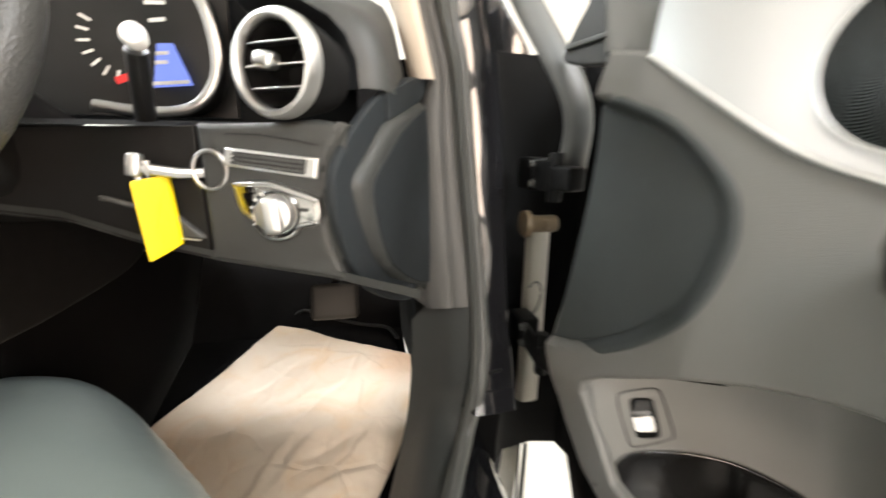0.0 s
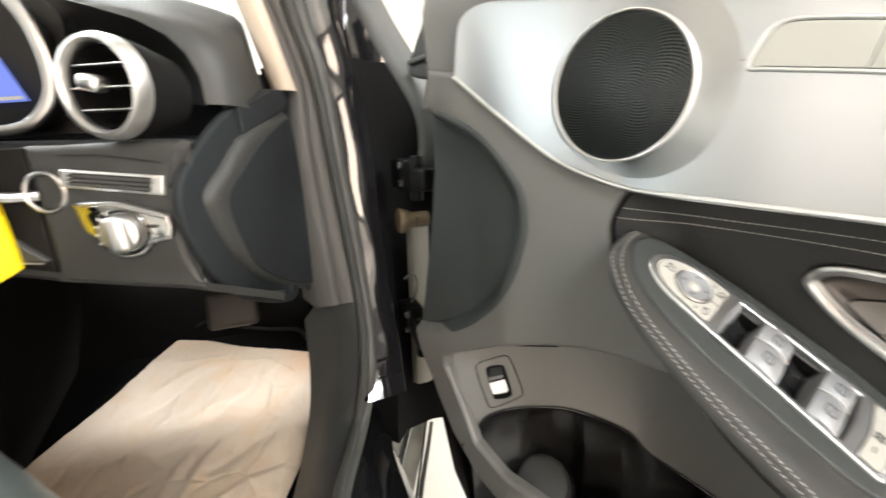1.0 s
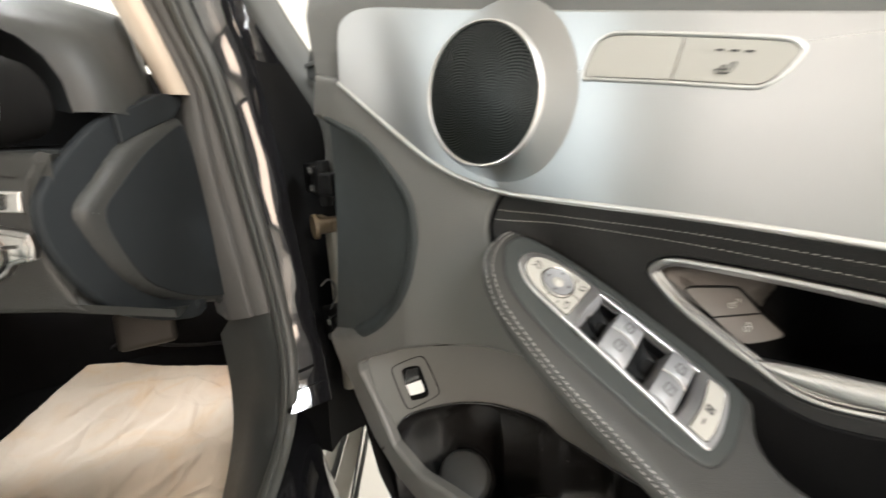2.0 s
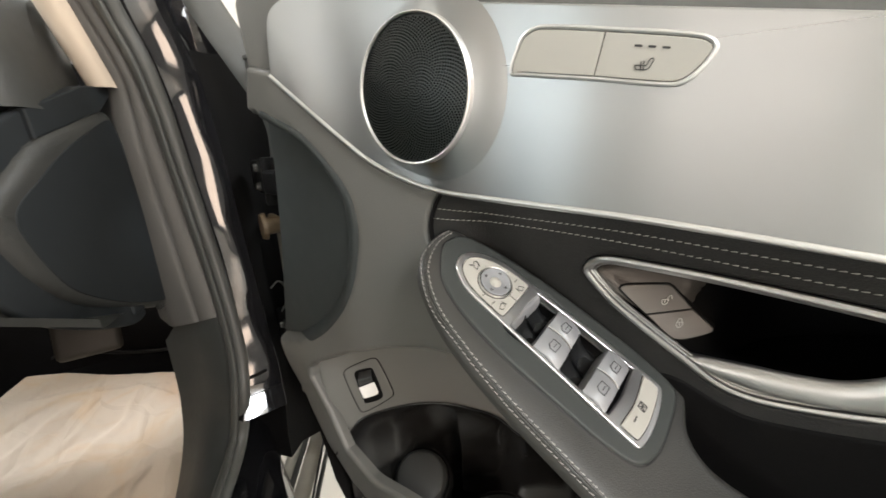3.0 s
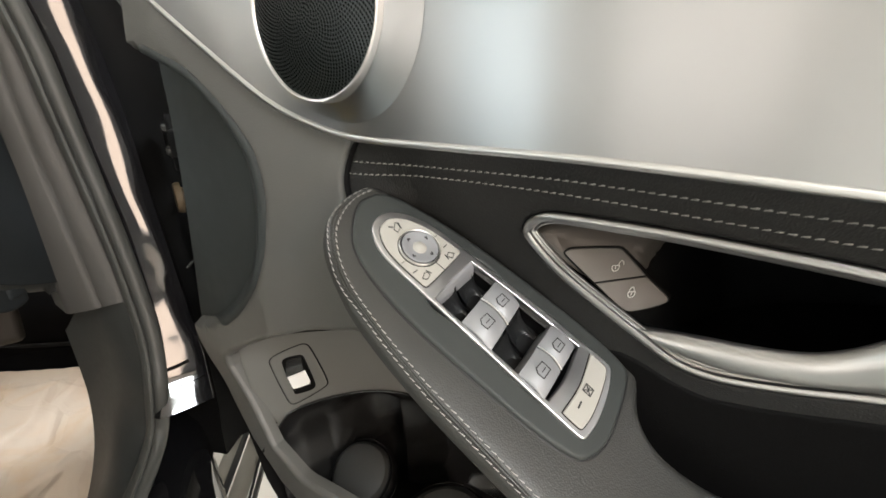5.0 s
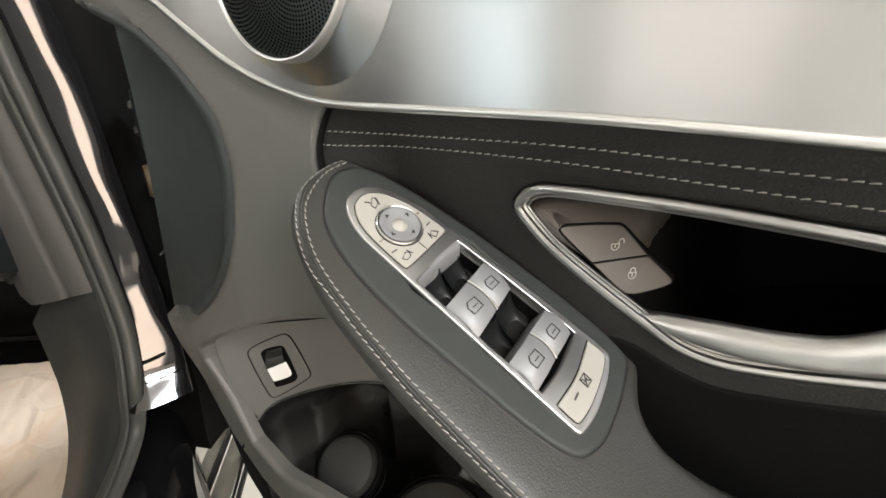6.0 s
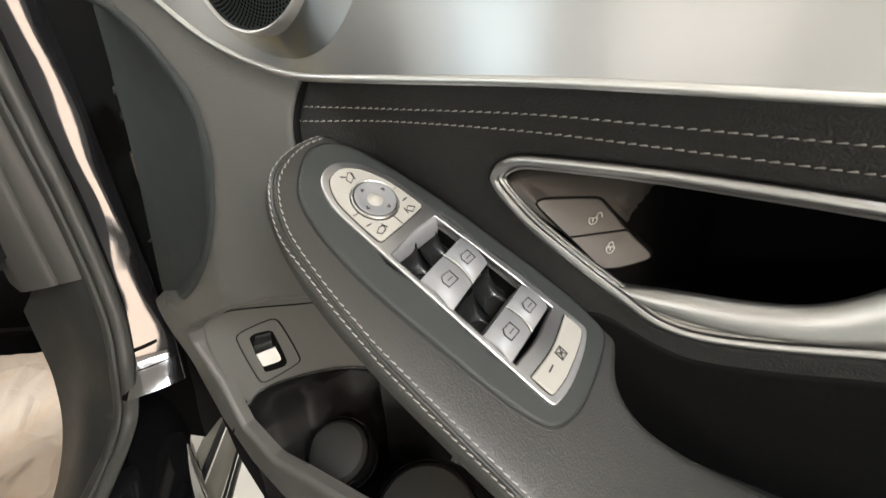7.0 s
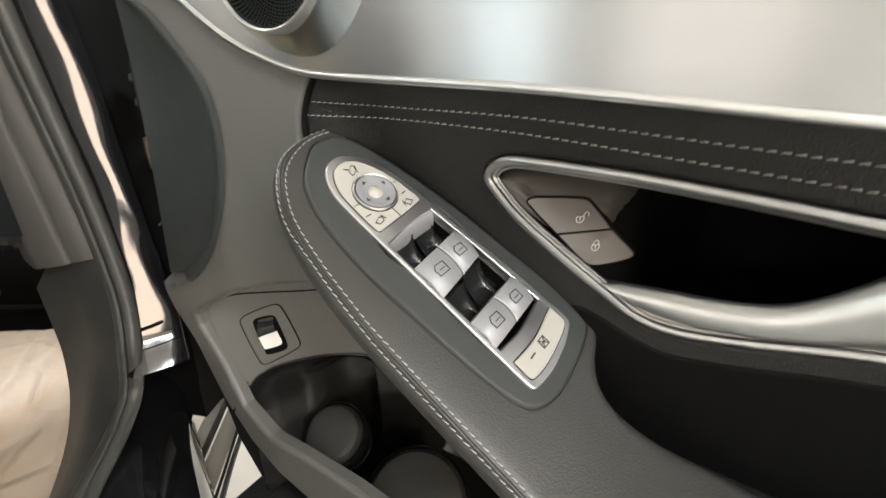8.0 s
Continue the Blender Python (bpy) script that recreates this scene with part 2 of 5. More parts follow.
def loft(rings, closed=True, caps=False):
    bm = bmesh.new()
    vs = [[bm.verts.new(p) for p in ring] for ring in rings]
    m = len(rings[0])
    for a, b in zip(vs, vs[1:]):
        for i in range(m if closed else m - 1):
            j = (i + 1) % m
            bm.faces.new((a[i], a[j], b[j], b[i]))
    if caps:
        bm.faces.new(vs[0])
        bm.faces.new(vs[-1])
    bmesh.ops.recalc_face_normals(bm, faces=bm.faces[:])
    return bm


def tube(path, ra, rb=None, sides=10, closed=False, up=(0, 0, 1)):
    """A bar of elliptical section along a path: ra across, rb along up."""
    rb = rb or ra
    path = [Vector(p) for p in path]
    rings, m = [], len(path)
    for i, p in enumerate(path):
        a = path[(i - 1) % m] if closed or i else p
        b = path[(i + 1) % m] if closed or i + 1 < m else p
        t = (b - a).normalized()
        side = t.cross(Vector(up)).normalized()
        top = side.cross(t).normalized()
        rings.append([p + side * (math.cos(k / sides * 2 * math.pi) * ra) + top * (math.sin(k / sides * 2 * math.pi) * rb) for k in range(sides)])
    if closed:
        rings.append(rings[0])
    bm = loft(rings, True, not closed)
    bmesh.ops.remove_doubles(bm, verts=bm.verts[:], dist=1e-7)
    return bm


def lathe(profile, m, n=48, a0=0.0, a1=2 * math.pi):
    """A turned shape round the local z of the matrix m; profile: radius and height."""
    full = abs(a1 - a0 - 2 * math.pi) < 1e-6
    count = n if full else n + 1
    rings = [[m @ Vector((r * math.cos(a0 + (a1 - a0) * k / n), r * math.sin(a0 + (a1 - a0) * k / n), h)) for k in range(count)] for r, h in profile]
    bm = loft(rings, full)
    bmesh.ops.remove_doubles(bm, verts=bm.verts[:], dist=1e-7)
    return bm


def box(sx, sy, sz, m=Matrix(), bevel=0.0):
    bm = bmesh.new()
    bmesh.ops.create_cube(bm, size=1.0)
    bmesh.ops.scale(bm, vec=(sx, sy, sz), verts=bm.verts[:])
    if bevel:
        bmesh.ops.bevel(bm, geom=bm.edges[:], offset=bevel, segments=3, profile=0.5, affect="EDGES")
    bmesh.ops.transform(bm, matrix=m, verts=bm.verts[:])
    return bm


def join(*bms):
    out = bmesh.new()
    for b in bms:
        me = bpy.data.meshes.new("tmp")
        b.to_mesh(me)
        out.from_mesh(me)
        bpy.data.meshes.remove(me)
        b.free()
    return out


def part(name, bm, mat, parent=None, label="", sharp=35):
    for e in bm.edges:
        e.smooth = len(e.link_faces) == 2 and e.calc_face_angle(3.2) < radians(sharp)
    for f in bm.faces:
        f.smooth = True
    me = bpy.data.meshes.new(name)
    bm.to_mesh(me)
    bm.free()
    me.materials.append(mat)
    ob = new(name, me)
    if parent:
        ob.parent = parent
    if label:
        tagged(ob, label=label)
    return ob


def thing(name, m, label, category, group="", kind=""):
    ob = new(name)
    ob.empty_display_size = 0.05
    ob.matrix_world = m
    return tagged(ob, label, category, group, kind)


def strokes(lines, width, place, h=0.0003):
    """Printed marks: thin raised bars along 2D lines."""
    bm = bmesh.new()
    for line in lines:
        for (ax, ay), (bx, by) in zip(line, line[1:]):
            d = Vector((bx - ax, by - ay))
            if d.length < 1e-9:
                continue
            d.normalize()
            s = Vector((-d.y, d.x)) * width * 0.5
            d = d * width * 0.4
            q = [(ax - d.x + s.x, ay - d.y + s.y), (bx + d.x + s.x, by + d.y + s.y), (bx + d.x - s.x, by + d.y - s.y), (ax - d.x - s.x, ay - d.y - s.y)]
            lo = [bm.verts.new(place(x, y, 0)) for x, y in q]
            hi = [bm.verts.new(place(x, y, h)) for x, y in q]
            bm.faces.new(hi)
            for i in range(4):
                bm.faces.new((lo[i - 1], lo[i], hi[i], hi[i - 1]))
    bmesh.ops.recalc_face_normals(bm, faces=bm.faces[:])
    return bm


def arc(cx, cy, r, a0, a1, n=12, ry=None):
    return [(cx + r * math.cos(radians(a0 + (a1 - a0) * k / n)), cy + (ry or r) * math.sin(radians(a0 + (a1 - a0) * k / n))) for k in range(n + 1)]


def clamp(x, lo=0.0, hi=1.0):
    return max(lo, min(hi, x))


def smooth(x):
    x = clamp(x)
    return x * x * (3 - 2 * x)


def grown(pts, k, n=6):
    """The smooth outline, moved outwards by k."""
    loop = spline(pts, n)
    area = sum(loop[i - 1].x * loop[i].y - loop[i].x * loop[i - 1].y for i in range(len(loop)))
    out = []
    for i, p in enumerate(loop):
        t = (loop[(i + 1) % len(loop)] - loop[i - 1]).normalized()
        out.append(tuple(p + Vector((t.y, -t.x)) * (k if area > 0 else -k)))
    return out


def split(pts, a, b, keep):
    """The part of a smooth outline on one side of the line a-b."""
    d = Vector(b) - Vector(a)
    loop = spline(pts, 6)
    side = [(d.x * (p.y - a[1]) - d.y * (p.x - a[0])) * keep for p in loop]
    out = []
    for i, p in enumerate(loop):
        s0, s1, q = side[i - 1], side[i], loop[i - 1]
        if s0 * s1 < 0:
            out.append(tuple(q + (p - q) * (s0 / (s0 - s1))))
        if s1 >= 0:
            out.append(tuple(p))
    return out


# ---- the hall ----
def hall():
    big = 6.0
    f = part("floor", box(2 * big, 2 * big, 0.1, pose(0, 0, -0.05)), M_FLOOR)
    tagged(f, "pale glossy hall floor under the car", "floor", kind="structure")
    for name, m in (("wall_north", pose(0, big, 1.5)), ("wall_south", pose(0, -big, 1.5)), ("wall_east", pose(big, 0, 1.5, 0, 0, 90)), ("wall_west", pose(-big, 0, 1.5, 0, 0, 90))):
        # the unseen south wall is darkened to keep reflections in the paint black
        dark = name == "wall_south"
        tagged(part(name, box(2 * big, 0.1, 3.1, m), M_DIM if dark else M_WALL), "unseen hall wall, darkened so that the paint mirrors black" if dark else "plain white hall wall", "wall", kind="structure")
    for i, (wx, ww) in enumerate(WINDOWS):
        win = thing("window_%d" % (i + 1), pose(wx, -5.93, 1.55), "plain white framed glazed hall front", "window", kind="structure")
        for x, z, w, h in ((0, 1.33, ww + 0.16, 0.06), (0, -1.33, ww + 0.16, 0.06), (-ww / 2 - 0.05, 0, 0.06, 2.6), (ww / 2 + 0.05, 0, 0.06, 2.6)):
            part("window_frame", box(w, 0.06, h, pose(x, 0, z), 0.005), M_WALL, win)
    for i, (wy, ww, tone, watts) in enumerate(SIDE):
        win = thing("window_%d" % (i + 3), pose(-5.93, wy, 1.55, 0, 0, 90), "unseen plain white framed hall side window, placed for its light", "window", kind="structure")
        for x, z, w, h in ((0, 1.33, ww + 0.16, 0.06), (0, -1.33, ww + 0.16, 0.06), (-ww / 2 - 0.05, 0, 0.06, 2.6), (ww / 2 + 0.05, 0, 0.06, 2.6)):
            part("window_frame", box(w, 0.06, h, pose(x, 0, z), 0.005), M_WALL, win)
    tagged(part("ceiling", box(2 * big, 2 * big, 0.1, pose(0, 0, 3.05)), M_WALL), "plain white hall ceiling", "ceiling", kind="structure")


hall()

# ---- the open door: local x outboard, y forward along the door, z up ----
DOOR = pose(0.5355, 0.21, 0, 0, 0, 20)
door = thing("door_1", DOOR, "open front car door with brushed aluminium and black leather trim", "car door", kind="structure")


def n_alu(u, z):
    return -0.008 - 0.12 * max(0, u)


def n_lea(u, z):
    d = clamp(0.764 - z, -0.02, 0.1375)
    n = 0.55 * d - 2 * d * d
    return n + (min(n, 0.0015 - 0.14 * max(0, u)) - n) * smooth((u + 0.04) / 0.04)


def n_plate(u, z):
    n = 0.043 - 1.0 * (u - 0.153) + 0.35 * (z - 0.506)
    return n if n < 0.15 else 0.15 + 0.02 * (1 - math.exp(-(n - 0.15) / 0.02))


def on(fn, lift=0.0):
    """The place of a panel whose depth is fn(u, z); h is towards the cabin."""
    return lambda u, z, h: Vector((fn(u, z) - h - lift, u, z))


ALU_LOW = [(0.156, 0.858), (0.115, 0.828), (0.068, 0.795), (0.045, 0.7825), (0.022, 0.774), (0.0, 0.768), (-0.023, 0.7655), (-0.066, 0.7635), (-0.13, 0.7608), (-0.18, 0.7573), (-0.245, 0.7522), (-0.56, 0.735)]
ALU_TOP = [(-0.56, 0.775), (-0.4, 0.808), (-0.186, 0.851), (-0.05, 0.8785), (0.085, 0.9055), (0.12, 0.911), (0.141, 0.908), (0.151, 0.897)]
alu_outline = [ALU_LOW[0]] + ALU_LOW + [ALU_LOW[-1]] + [ALU_TOP[0]] + ALU_TOP
SPK = (0.007, 0.834)
part("aluminium_trim", sheet(alu_outline, on(n_alu), 0.001, 0.01, 0.012), M_ALU, door, "brushed aluminium door trim panel")
part("trim_edge", tube([Vector((n_alu(u, z) + 0.0002, u, z - 0.0006)) for u, z in spline(ALU_LOW, 6, False)], 0.0016, 0.0020, 12), M_SATIN, door, "polished lower edge of the aluminium trim")

PAD = [(0.222, 0.838), (0.204, 0.833), (0.163, 0.819), (0.136, 0.807), (0.108, 0.779), (0.0865, 0.754), (0.0815, 0.735), (0.084, 0.712), (0.0905, 0.69), (0.104, 0.66), (0.125, 0.636), (0.152, 0.612), (0.19, 0.588), (0.25, 0.565), (0.30, 0.58), (0.30, 0.82)]
pad_loop = [(q[0], q[1]) for q in spline(PAD, 6)]


def inside(p, loop):
    x, y, c = p[0], p[1], False
    for i in range(len(loop)):
        (x1, y1), (x2, y2) = loop[i - 1], loop[i]
        if (y1 > y) != (y2 > y) and x < (x2 - x1) * (y - y1) / (y2 - y1) + x1:
            c = not c
    return c


def n_base(u, z):
    top = smooth((z - 0.70) / 0.15)
    low = smooth((0.56 - z) / 0.08)
    return (1 - 0.6 * low) * (-0.002 - 0.14 * clamp(u, 0, 0.1)) - 0.17 * clamp(u - 0.1, 0, 0.06) * top + 0.08 * clamp(u - 0.1, 0, 0.18) * (1 - top)


def n_pad(u, z):
    return -0.013 + 0.09 * (u - 0.067)


def n_carrier(u, z):
    n = n_base(u, z)
    if inside((u, z), pad_loop):
        s = smooth(edge_distance([(u, z)], [pad_loop])[0] / 0.009)
        n += (n_pad(u, z) + 0.003 - n) * s
    return n


CARRIER = [(0.194, 0.869), (0.194, 0.869), (0.158, 0.862), (0.115, 0.832), (0.068, 0.799), (0.022, 0.777), (-0.005, 0.767), (-0.005, 0.767), (0.003, 0.758), (0.0085, 0.745), (0.0095, 0.733), (0.004, 0.71), (-0.04, 0.66), (-0.06, 0.632), (-0.06, 0.632),
           (0.018, 0.627), (0.058, 0.618), (0.107, 0.599), (0.15, 0.575), (0.178, 0.560), (0.197, 0.545), (0.200, 0.53), (0.187, 0.50), (0.153, 0.446), (0.109, 0.432), (0.066, 0.432), (0.0, 0.428), (-0.35, 0.40), (-0.35, 0.40),
           (-0.35, 0.31), (-0.35, 0.31), (0.0, 0.355), (0.09, 0.383), (0.15, 0.400), (0.196, 0.432), (0.228, 0.476), (0.251, 0.522), (0.2605, 0.558), (0.256, 0.585), (0.241, 0.639), (0.226, 0.712), (0.216, 0.775), (0.208, 0.828)]
part("door_carrier", sheet(CARRIER, on(n_carrier), 0.005, 0.009, 0.007), M_CARRIER, door, "grained grey plastic front of the door lining")
PAD_IN = [(0.214, 0.826), (0.204, 0.823), (0.17, 0.811), (0.142, 0.798), (0.115, 0.774), (0.0985, 0.754), (0.0945, 0.738), (0.094, 0.722), (0.0975, 0.704), (0.1035, 0.684), (0.115, 0.662), (0.133, 0.642), (0.158, 0.620), (0.19, 0.599), (0.218, 0.584), (0.252, 0.574), (0.252, 0.574), (0.238, 0.639), (0.224, 0.712), (0.216, 0.775)]
part("dark_pad", sheet(PAD_IN, on(n_pad, 0.0005), 0.001, 0.003, 0.012), M_DOORPAD, door, "smooth dark slate pad at the hinge end")

pad_in = [tuple(p) for p in spline(PAD_IN, 6)]
fade = [smooth((0.214 - u) / 0.03) for u, z in pad_in]
pad_out = [(u + (a - u) * w, z + (b - z) * w) for (u, z), (a, b), w in zip(pad_in, grown(PAD_IN, 0.015), fade)]


def bevel_ring(k, h):
    """A ring k of the way from the pad to the lining round it, h proud of the surface."""
    ring_ = []
    for (u, z), (a, b), w in zip(pad_in, pad_out, fade):
        u, z = u + (a - u) * k, z + (b - z) * k
        n0, n1 = n_pad(u, z) - 0.0018, n_base(u, z) - h
        ring_.append(Vector((n0 + (n1 - n0) * w * smooth(k * 1.5), u, z)))
    return ring_


part("pad_bevel", loft([bevel_ring(1.0, 0.0006), bevel_ring(0.85, 0.0022), bevel_ring(0.6, 0.0022), bevel_ring(0.3, 0.001), bevel_ring(0.0, 0.0)]), M_DOORPAD, door, "soft bevel round the dark pad", 60)

# upper trim round the aluminium, with the sail at the front
BELT = [(0.205, 0.868), (0.205, 0.868), (0.158, 0.852), (0.158, 0.852), (0.146, 0.9), (0.12, 0.904), (0.085, 0.9), (-0.186, 0.845), (-0.6, 0.76), (-0.6, 0.76), (-0.6, 0.86), (-0.6, 0.86), (-0.186, 0.90), (0.0, 0.935), (0.12, 0.965), (0.185, 1.05), (0.185, 1.05), (0.21, 0.95)]
part("belt_trim", sheet(BELT, on(lambda u, z: 0.002 - 0.1 * max(0, u) + 0.3 * max(0, z - 0.92)), 0.005, 0.03, 0.02), M_CARRIER, door, "dark grey upper door trim along the window line")

SAIL = [(0.17, 0.866), (0.17, 0.866), (0.262, 0.872), (0.298, 0.883), (0.284, 0.912), (0.268, 0.936), (0.262, 0.97), (0.25, 1.10), (0.25, 1.10), (0.15, 1.10), (0.15, 1.10)]
part("mirror_sail", sheet(SAIL, on(lambda u, z: 0.032), 0.003, 0.015, 0.03), M_DASH, door, "dark plastic base of the door mirror")
part("sail_rail", tube([Vector((0.029, u, z)) for u, z in ((0.292, 0.8935), (0.25, 0.896), (0.212, 0.899), (0.18, 0.902))], 0.002, 0.003, 8), M_RUBBER, door, "grey window seal strip")

# ---- loudspeaker ----
SPK_M = Matrix.Translation((n_alu(*SPK) - 0.0085, SPK[0], SPK[1])) @ Matrix(((-1, 0, 0), (0, 1, 0), (0, 0, -1))).to_4x4() @ pose(0, 0, 0, 0, 90, 0)
R_S = 0.0468
ring = part("speaker_ring", lathe([(R_S - 0.0006, 0.0006), (R_S - 0.0002, 0.0016), (R_S + 0.0006, 0.0021), (R_S + 0.0013, 0.0014), (R_S + 0.0015, -0.001), (R_S + 0.0015, -0.0095)], SPK_M, 96), M_RING, door, "bright thin ring round the loudspeaker")
flare = []
for s_ in range(15):
    k = s_ / 14
    row = []
    for q in range(96):
        c, d = math.cos(q / 96 * 2 * math.pi), math.sin(q / 96 * 2 * math.pi)
        rad, cu = R_S + 0.0010 + (0.0060 + 0.0125 * smooth((0.5 - c) / 1.3)) * k, SPK[0] - 0.0012 * k
        lift = (0.0006 + 0.0062 * smooth((0.2 - c) / 1.1)) * (0.8 * (1 - k) + 0.2 * (1 - smooth(k)))
        row.append(Vector((n_alu(cu + rad * c, SPK[1]) - lift - 0.0002, cu + rad * c, SPK[1] + rad * d)))
    flare.append(row)
part("speaker_flare", loft(flare), M_ALU, door, "aluminium flare rising to the loudspeaker", 60)


def grille():
    prof = [(R_S * k / 12, 0.004 * (1 - (k / 12) ** 2) - 0.0005) for k in range(13)]
    return lathe(prof, SPK_M, 64)


M_GRILLE = material("black_grille", (0.010, 0.0128, 0.0124), 0.34, 0.0, spec=0.5)
M_HOLE = material("grille_hole", (0.002, 0.002, 0.002), 0.9, spec=0.0)
grille_ob = part("speaker_grille", grille(), M_GRILLE, door, "black perforated speaker grille")
bm = bmesh.new()
GA = math.pi * (3 - math.sqrt(5))
for k in range(1750):
    rr = (R_S - 0.002) * math.sqrt((k + 0.5) / 1750)
    x, y = rr * math.cos(k * GA), rr * math.sin(k * GA)
    h = 0.004 * (1 - (rr / R_S) ** 2) - 0.00042
    bm.faces.new([bm.verts.new(SPK_M @ Vector((x + 0.00074 * math.cos(q * math.pi / 3), y + 0.00074 * math.sin(q * math.pi / 3), h))) for q in range(6)])
holes = part("grille_perforation", bm, M_HOLE, grille_ob)
tagged(holes, kind="stuff")

# ---- seat heating switch on the aluminium ----
SB = [(-0.063, 0.8395), (-0.0665, 0.851), (-0.072, 0.8585), (-0.082, 0.8605), (-0.12, 0.8535), (-0.157, 0.8455), (-0.1635, 0.8405), (-0.161, 0.834), (-0.1545, 0.8275), (-0.147, 0.8255), (-0.11, 0.8315), (-0.07, 0.8375)]
part("seat_switch_gap", sheet(grown(SB, 0.0002), on(n_alu, 0.0006), 0.0004, 0.002, 0.02), M_GLOSS, door)
part("seat_switch_frame", tube([Vector((n_alu(u, z) - 0.0010, u, z)) for u, z in spline(grown(SB, -0.0002), 5)], 0.0012, 0.0012, 8, True, (1, 0, 0)), M_RING, door, "silver rim of the seat switch")
for keep, name in ((1, "seat_button"), (-1, "seat_heating_button")):
    part(name, sheet(split(grown(SB, -0.0016, 1), (-0.1192 + 0.0003 * keep, 0.87), (-0.1085 + 0.0003 * keep, 0.82), keep), on(n_alu, 0.0018), 0.0005, 0.003, 0.02, 1), M_BEIGE, door, "pale grey seat switch button")
sw_on = on(n_alu, 0.0019)
icon = [[(-0.1308, 0.8358), (-0.1312, 0.8338), (-0.1362, 0.8332), (-0.1374, 0.8342), (-0.1391, 0.8374), (-0.1386, 0.8381), (-0.1374, 0.8378), (-0.1358, 0.8350), (-0.1308, 0.8358)], [(-0.1334, 0.8372), (-0.1334, 0.8330)], [(-0.1347, 0.8373), (-0.1347, 0.8330)]]
part("seat_icon", strokes(icon, 0.0004, sw_on), M_ICON, door)
for k in range(3):
    u = -0.1303 - 0.0061 * k
    z = 0.8446 - 0.0012 * k
    part("indicator_mark", strokes([[(u, z), (u - 0.0026, z - 0.0005)]], 0.0010, sw_on), M_ICON, door)

# ---- leather mid panel with the pull recess ----
BEZ = [(-0.1035, 0.716), (-0.1075, 0.7235), (-0.115, 0.7277), (-0.123, 0.729), (-0.155, 0.728), (-0.187, 0.726), (-0.248, 0.720), (-0.31, 0.712), (-0.345, 0.70), (-0.34, 0.678), (-0.31, 0.664), (-0.269, 0.656), (-0.235, 0.648), (-0.207, 0.644), (-0.187, 0.647), (-0.17, 0.657), (-0.143, 0.675), (-0.121, 0.692), (-0.107, 0.708)]
MID = [(0.036, 0.766), (0.036, 0.766), (-0.03, 0.7672), (-0.064, 0.766), (-0.129, 0.7625), (-0.25, 0.752), (-0.56, 0.737), (-0.56, 0.737), (-0.56, 0.45), (-0.56, 0.45), (-0.20, 0.50), (-0.06, 0.60), (-0.02, 0.66), (0.025, 0.69), (0.036, 0.71), (0.037, 0.74)]
mid = part("leather_panel", sheet(MID, on(n_lea), 0.003, 0.01, 0.01, 6, [BEZ]), M_LEATHER, door, "black leather panel with two pale stitched seams")
joint = [Vector((n_base(u, z) + 0.0022, u, z)) for u, z in spline([(-0.0055, 0.7665), (0.0015, 0.758), (0.007, 0.745), (0.008, 0.733), (0.003, 0.712), (-0.008, 0.695)], 6, False)]
part("trim_joint", tube(joint, 0.0011, 0.003, 8, False, (1, 0, 0)), M_MATT, door, "dark joint between the lining and the leather")
# lower leather as a darker copy, with its shade put into the colour
LOWER = [(-0.155, 0.646), (-0.19, 0.636), (-0.207, 0.633), (-0.235, 0.637), (-0.269, 0.645), (-0.31, 0.653), (-0.36, 0.672), (-0.56, 0.70), (-0.56, 0.70), (-0.56, 0.45), (-0.56, 0.45), (-0.2, 0.5), (-0.1, 0.57), (-0.12, 0.62)]
part("lower_panel", sheet(LOWER, on(n_lea, 0.0015), 0.0025, 0.006, 0.012), M_LOWER, door, "lower leather panel below the door pull, its shade in the black colour")
bez3 = [Vector((n_lea(u, z) - 0.0005, u, z)) for u, z in spline(grown(BEZ, -0.0022), 6)]
part("pull_bezel", tube(bez3, 0.0025, 0.0024, 10, True, (1, 0, 0)), M_FRAME, door, "polished silver frame of the door pull recess")

rim2 = [Vector((n_lea(u, z) + 0.0028, u, z)) for u, z in spline(grown(BEZ, -0.0062), 6)]
part("pull_bezel_step", tube(rim2, 0.0010, 0.0012, 8, True, (1, 0, 0)), M_FRAME, door, "inner silver step of the pull frame")

part("bezel_face", loft([[p + Vector((0.0006, 0, 0)) for p in bez3], rim2]), M_FRAME, door, "sloped silver face of the pull frame", 60)


def n_lock(u, z):
    return 0.034 - 0.836 * (u + 0.127) + 0.443 * (z - 0.701)


def n_cave(u, z):
    """The floor of the recess: the sloped button field, running into the deep hollow behind the pull."""
    a, b = n_lock(u, z), 0.098
    h = clamp(0.5 + 0.5 * (b - a) / 0.02)
    return b * (1 - h) + a * h - 0.02 * h * (1 - h)


def n_deep(u, z):
    """The hollow drops away behind the button field."""
    return n_cave(u, z) + 0.004 + 0.045 * smooth((-0.165 - u) / 0.05)


# hollow coloured darker than the button field to hold the shade behind the pull
part("recess_shell", sheet(grown(BEZ, 0.001), on(n_deep), 0.001, 0.0, 0.008), M_HOLLOW, door, "hollow behind the door pull, its shade in the black colour")
FIELD = [(-0.1085, 0.714), (-0.1125, 0.7195), (-0.120, 0.7215), (-0.145, 0.7212), (-0.175, 0.7195), (-0.193, 0.712), (-0.201, 0.695), (-0.205, 0.676), (-0.207, 0.6625), (-0.205, 0.6535), (-0.192, 0.6535), (-0.174, 0.661), (-0.146, 0.680), (-0.124, 0.6965), (-0.112, 0.708)]
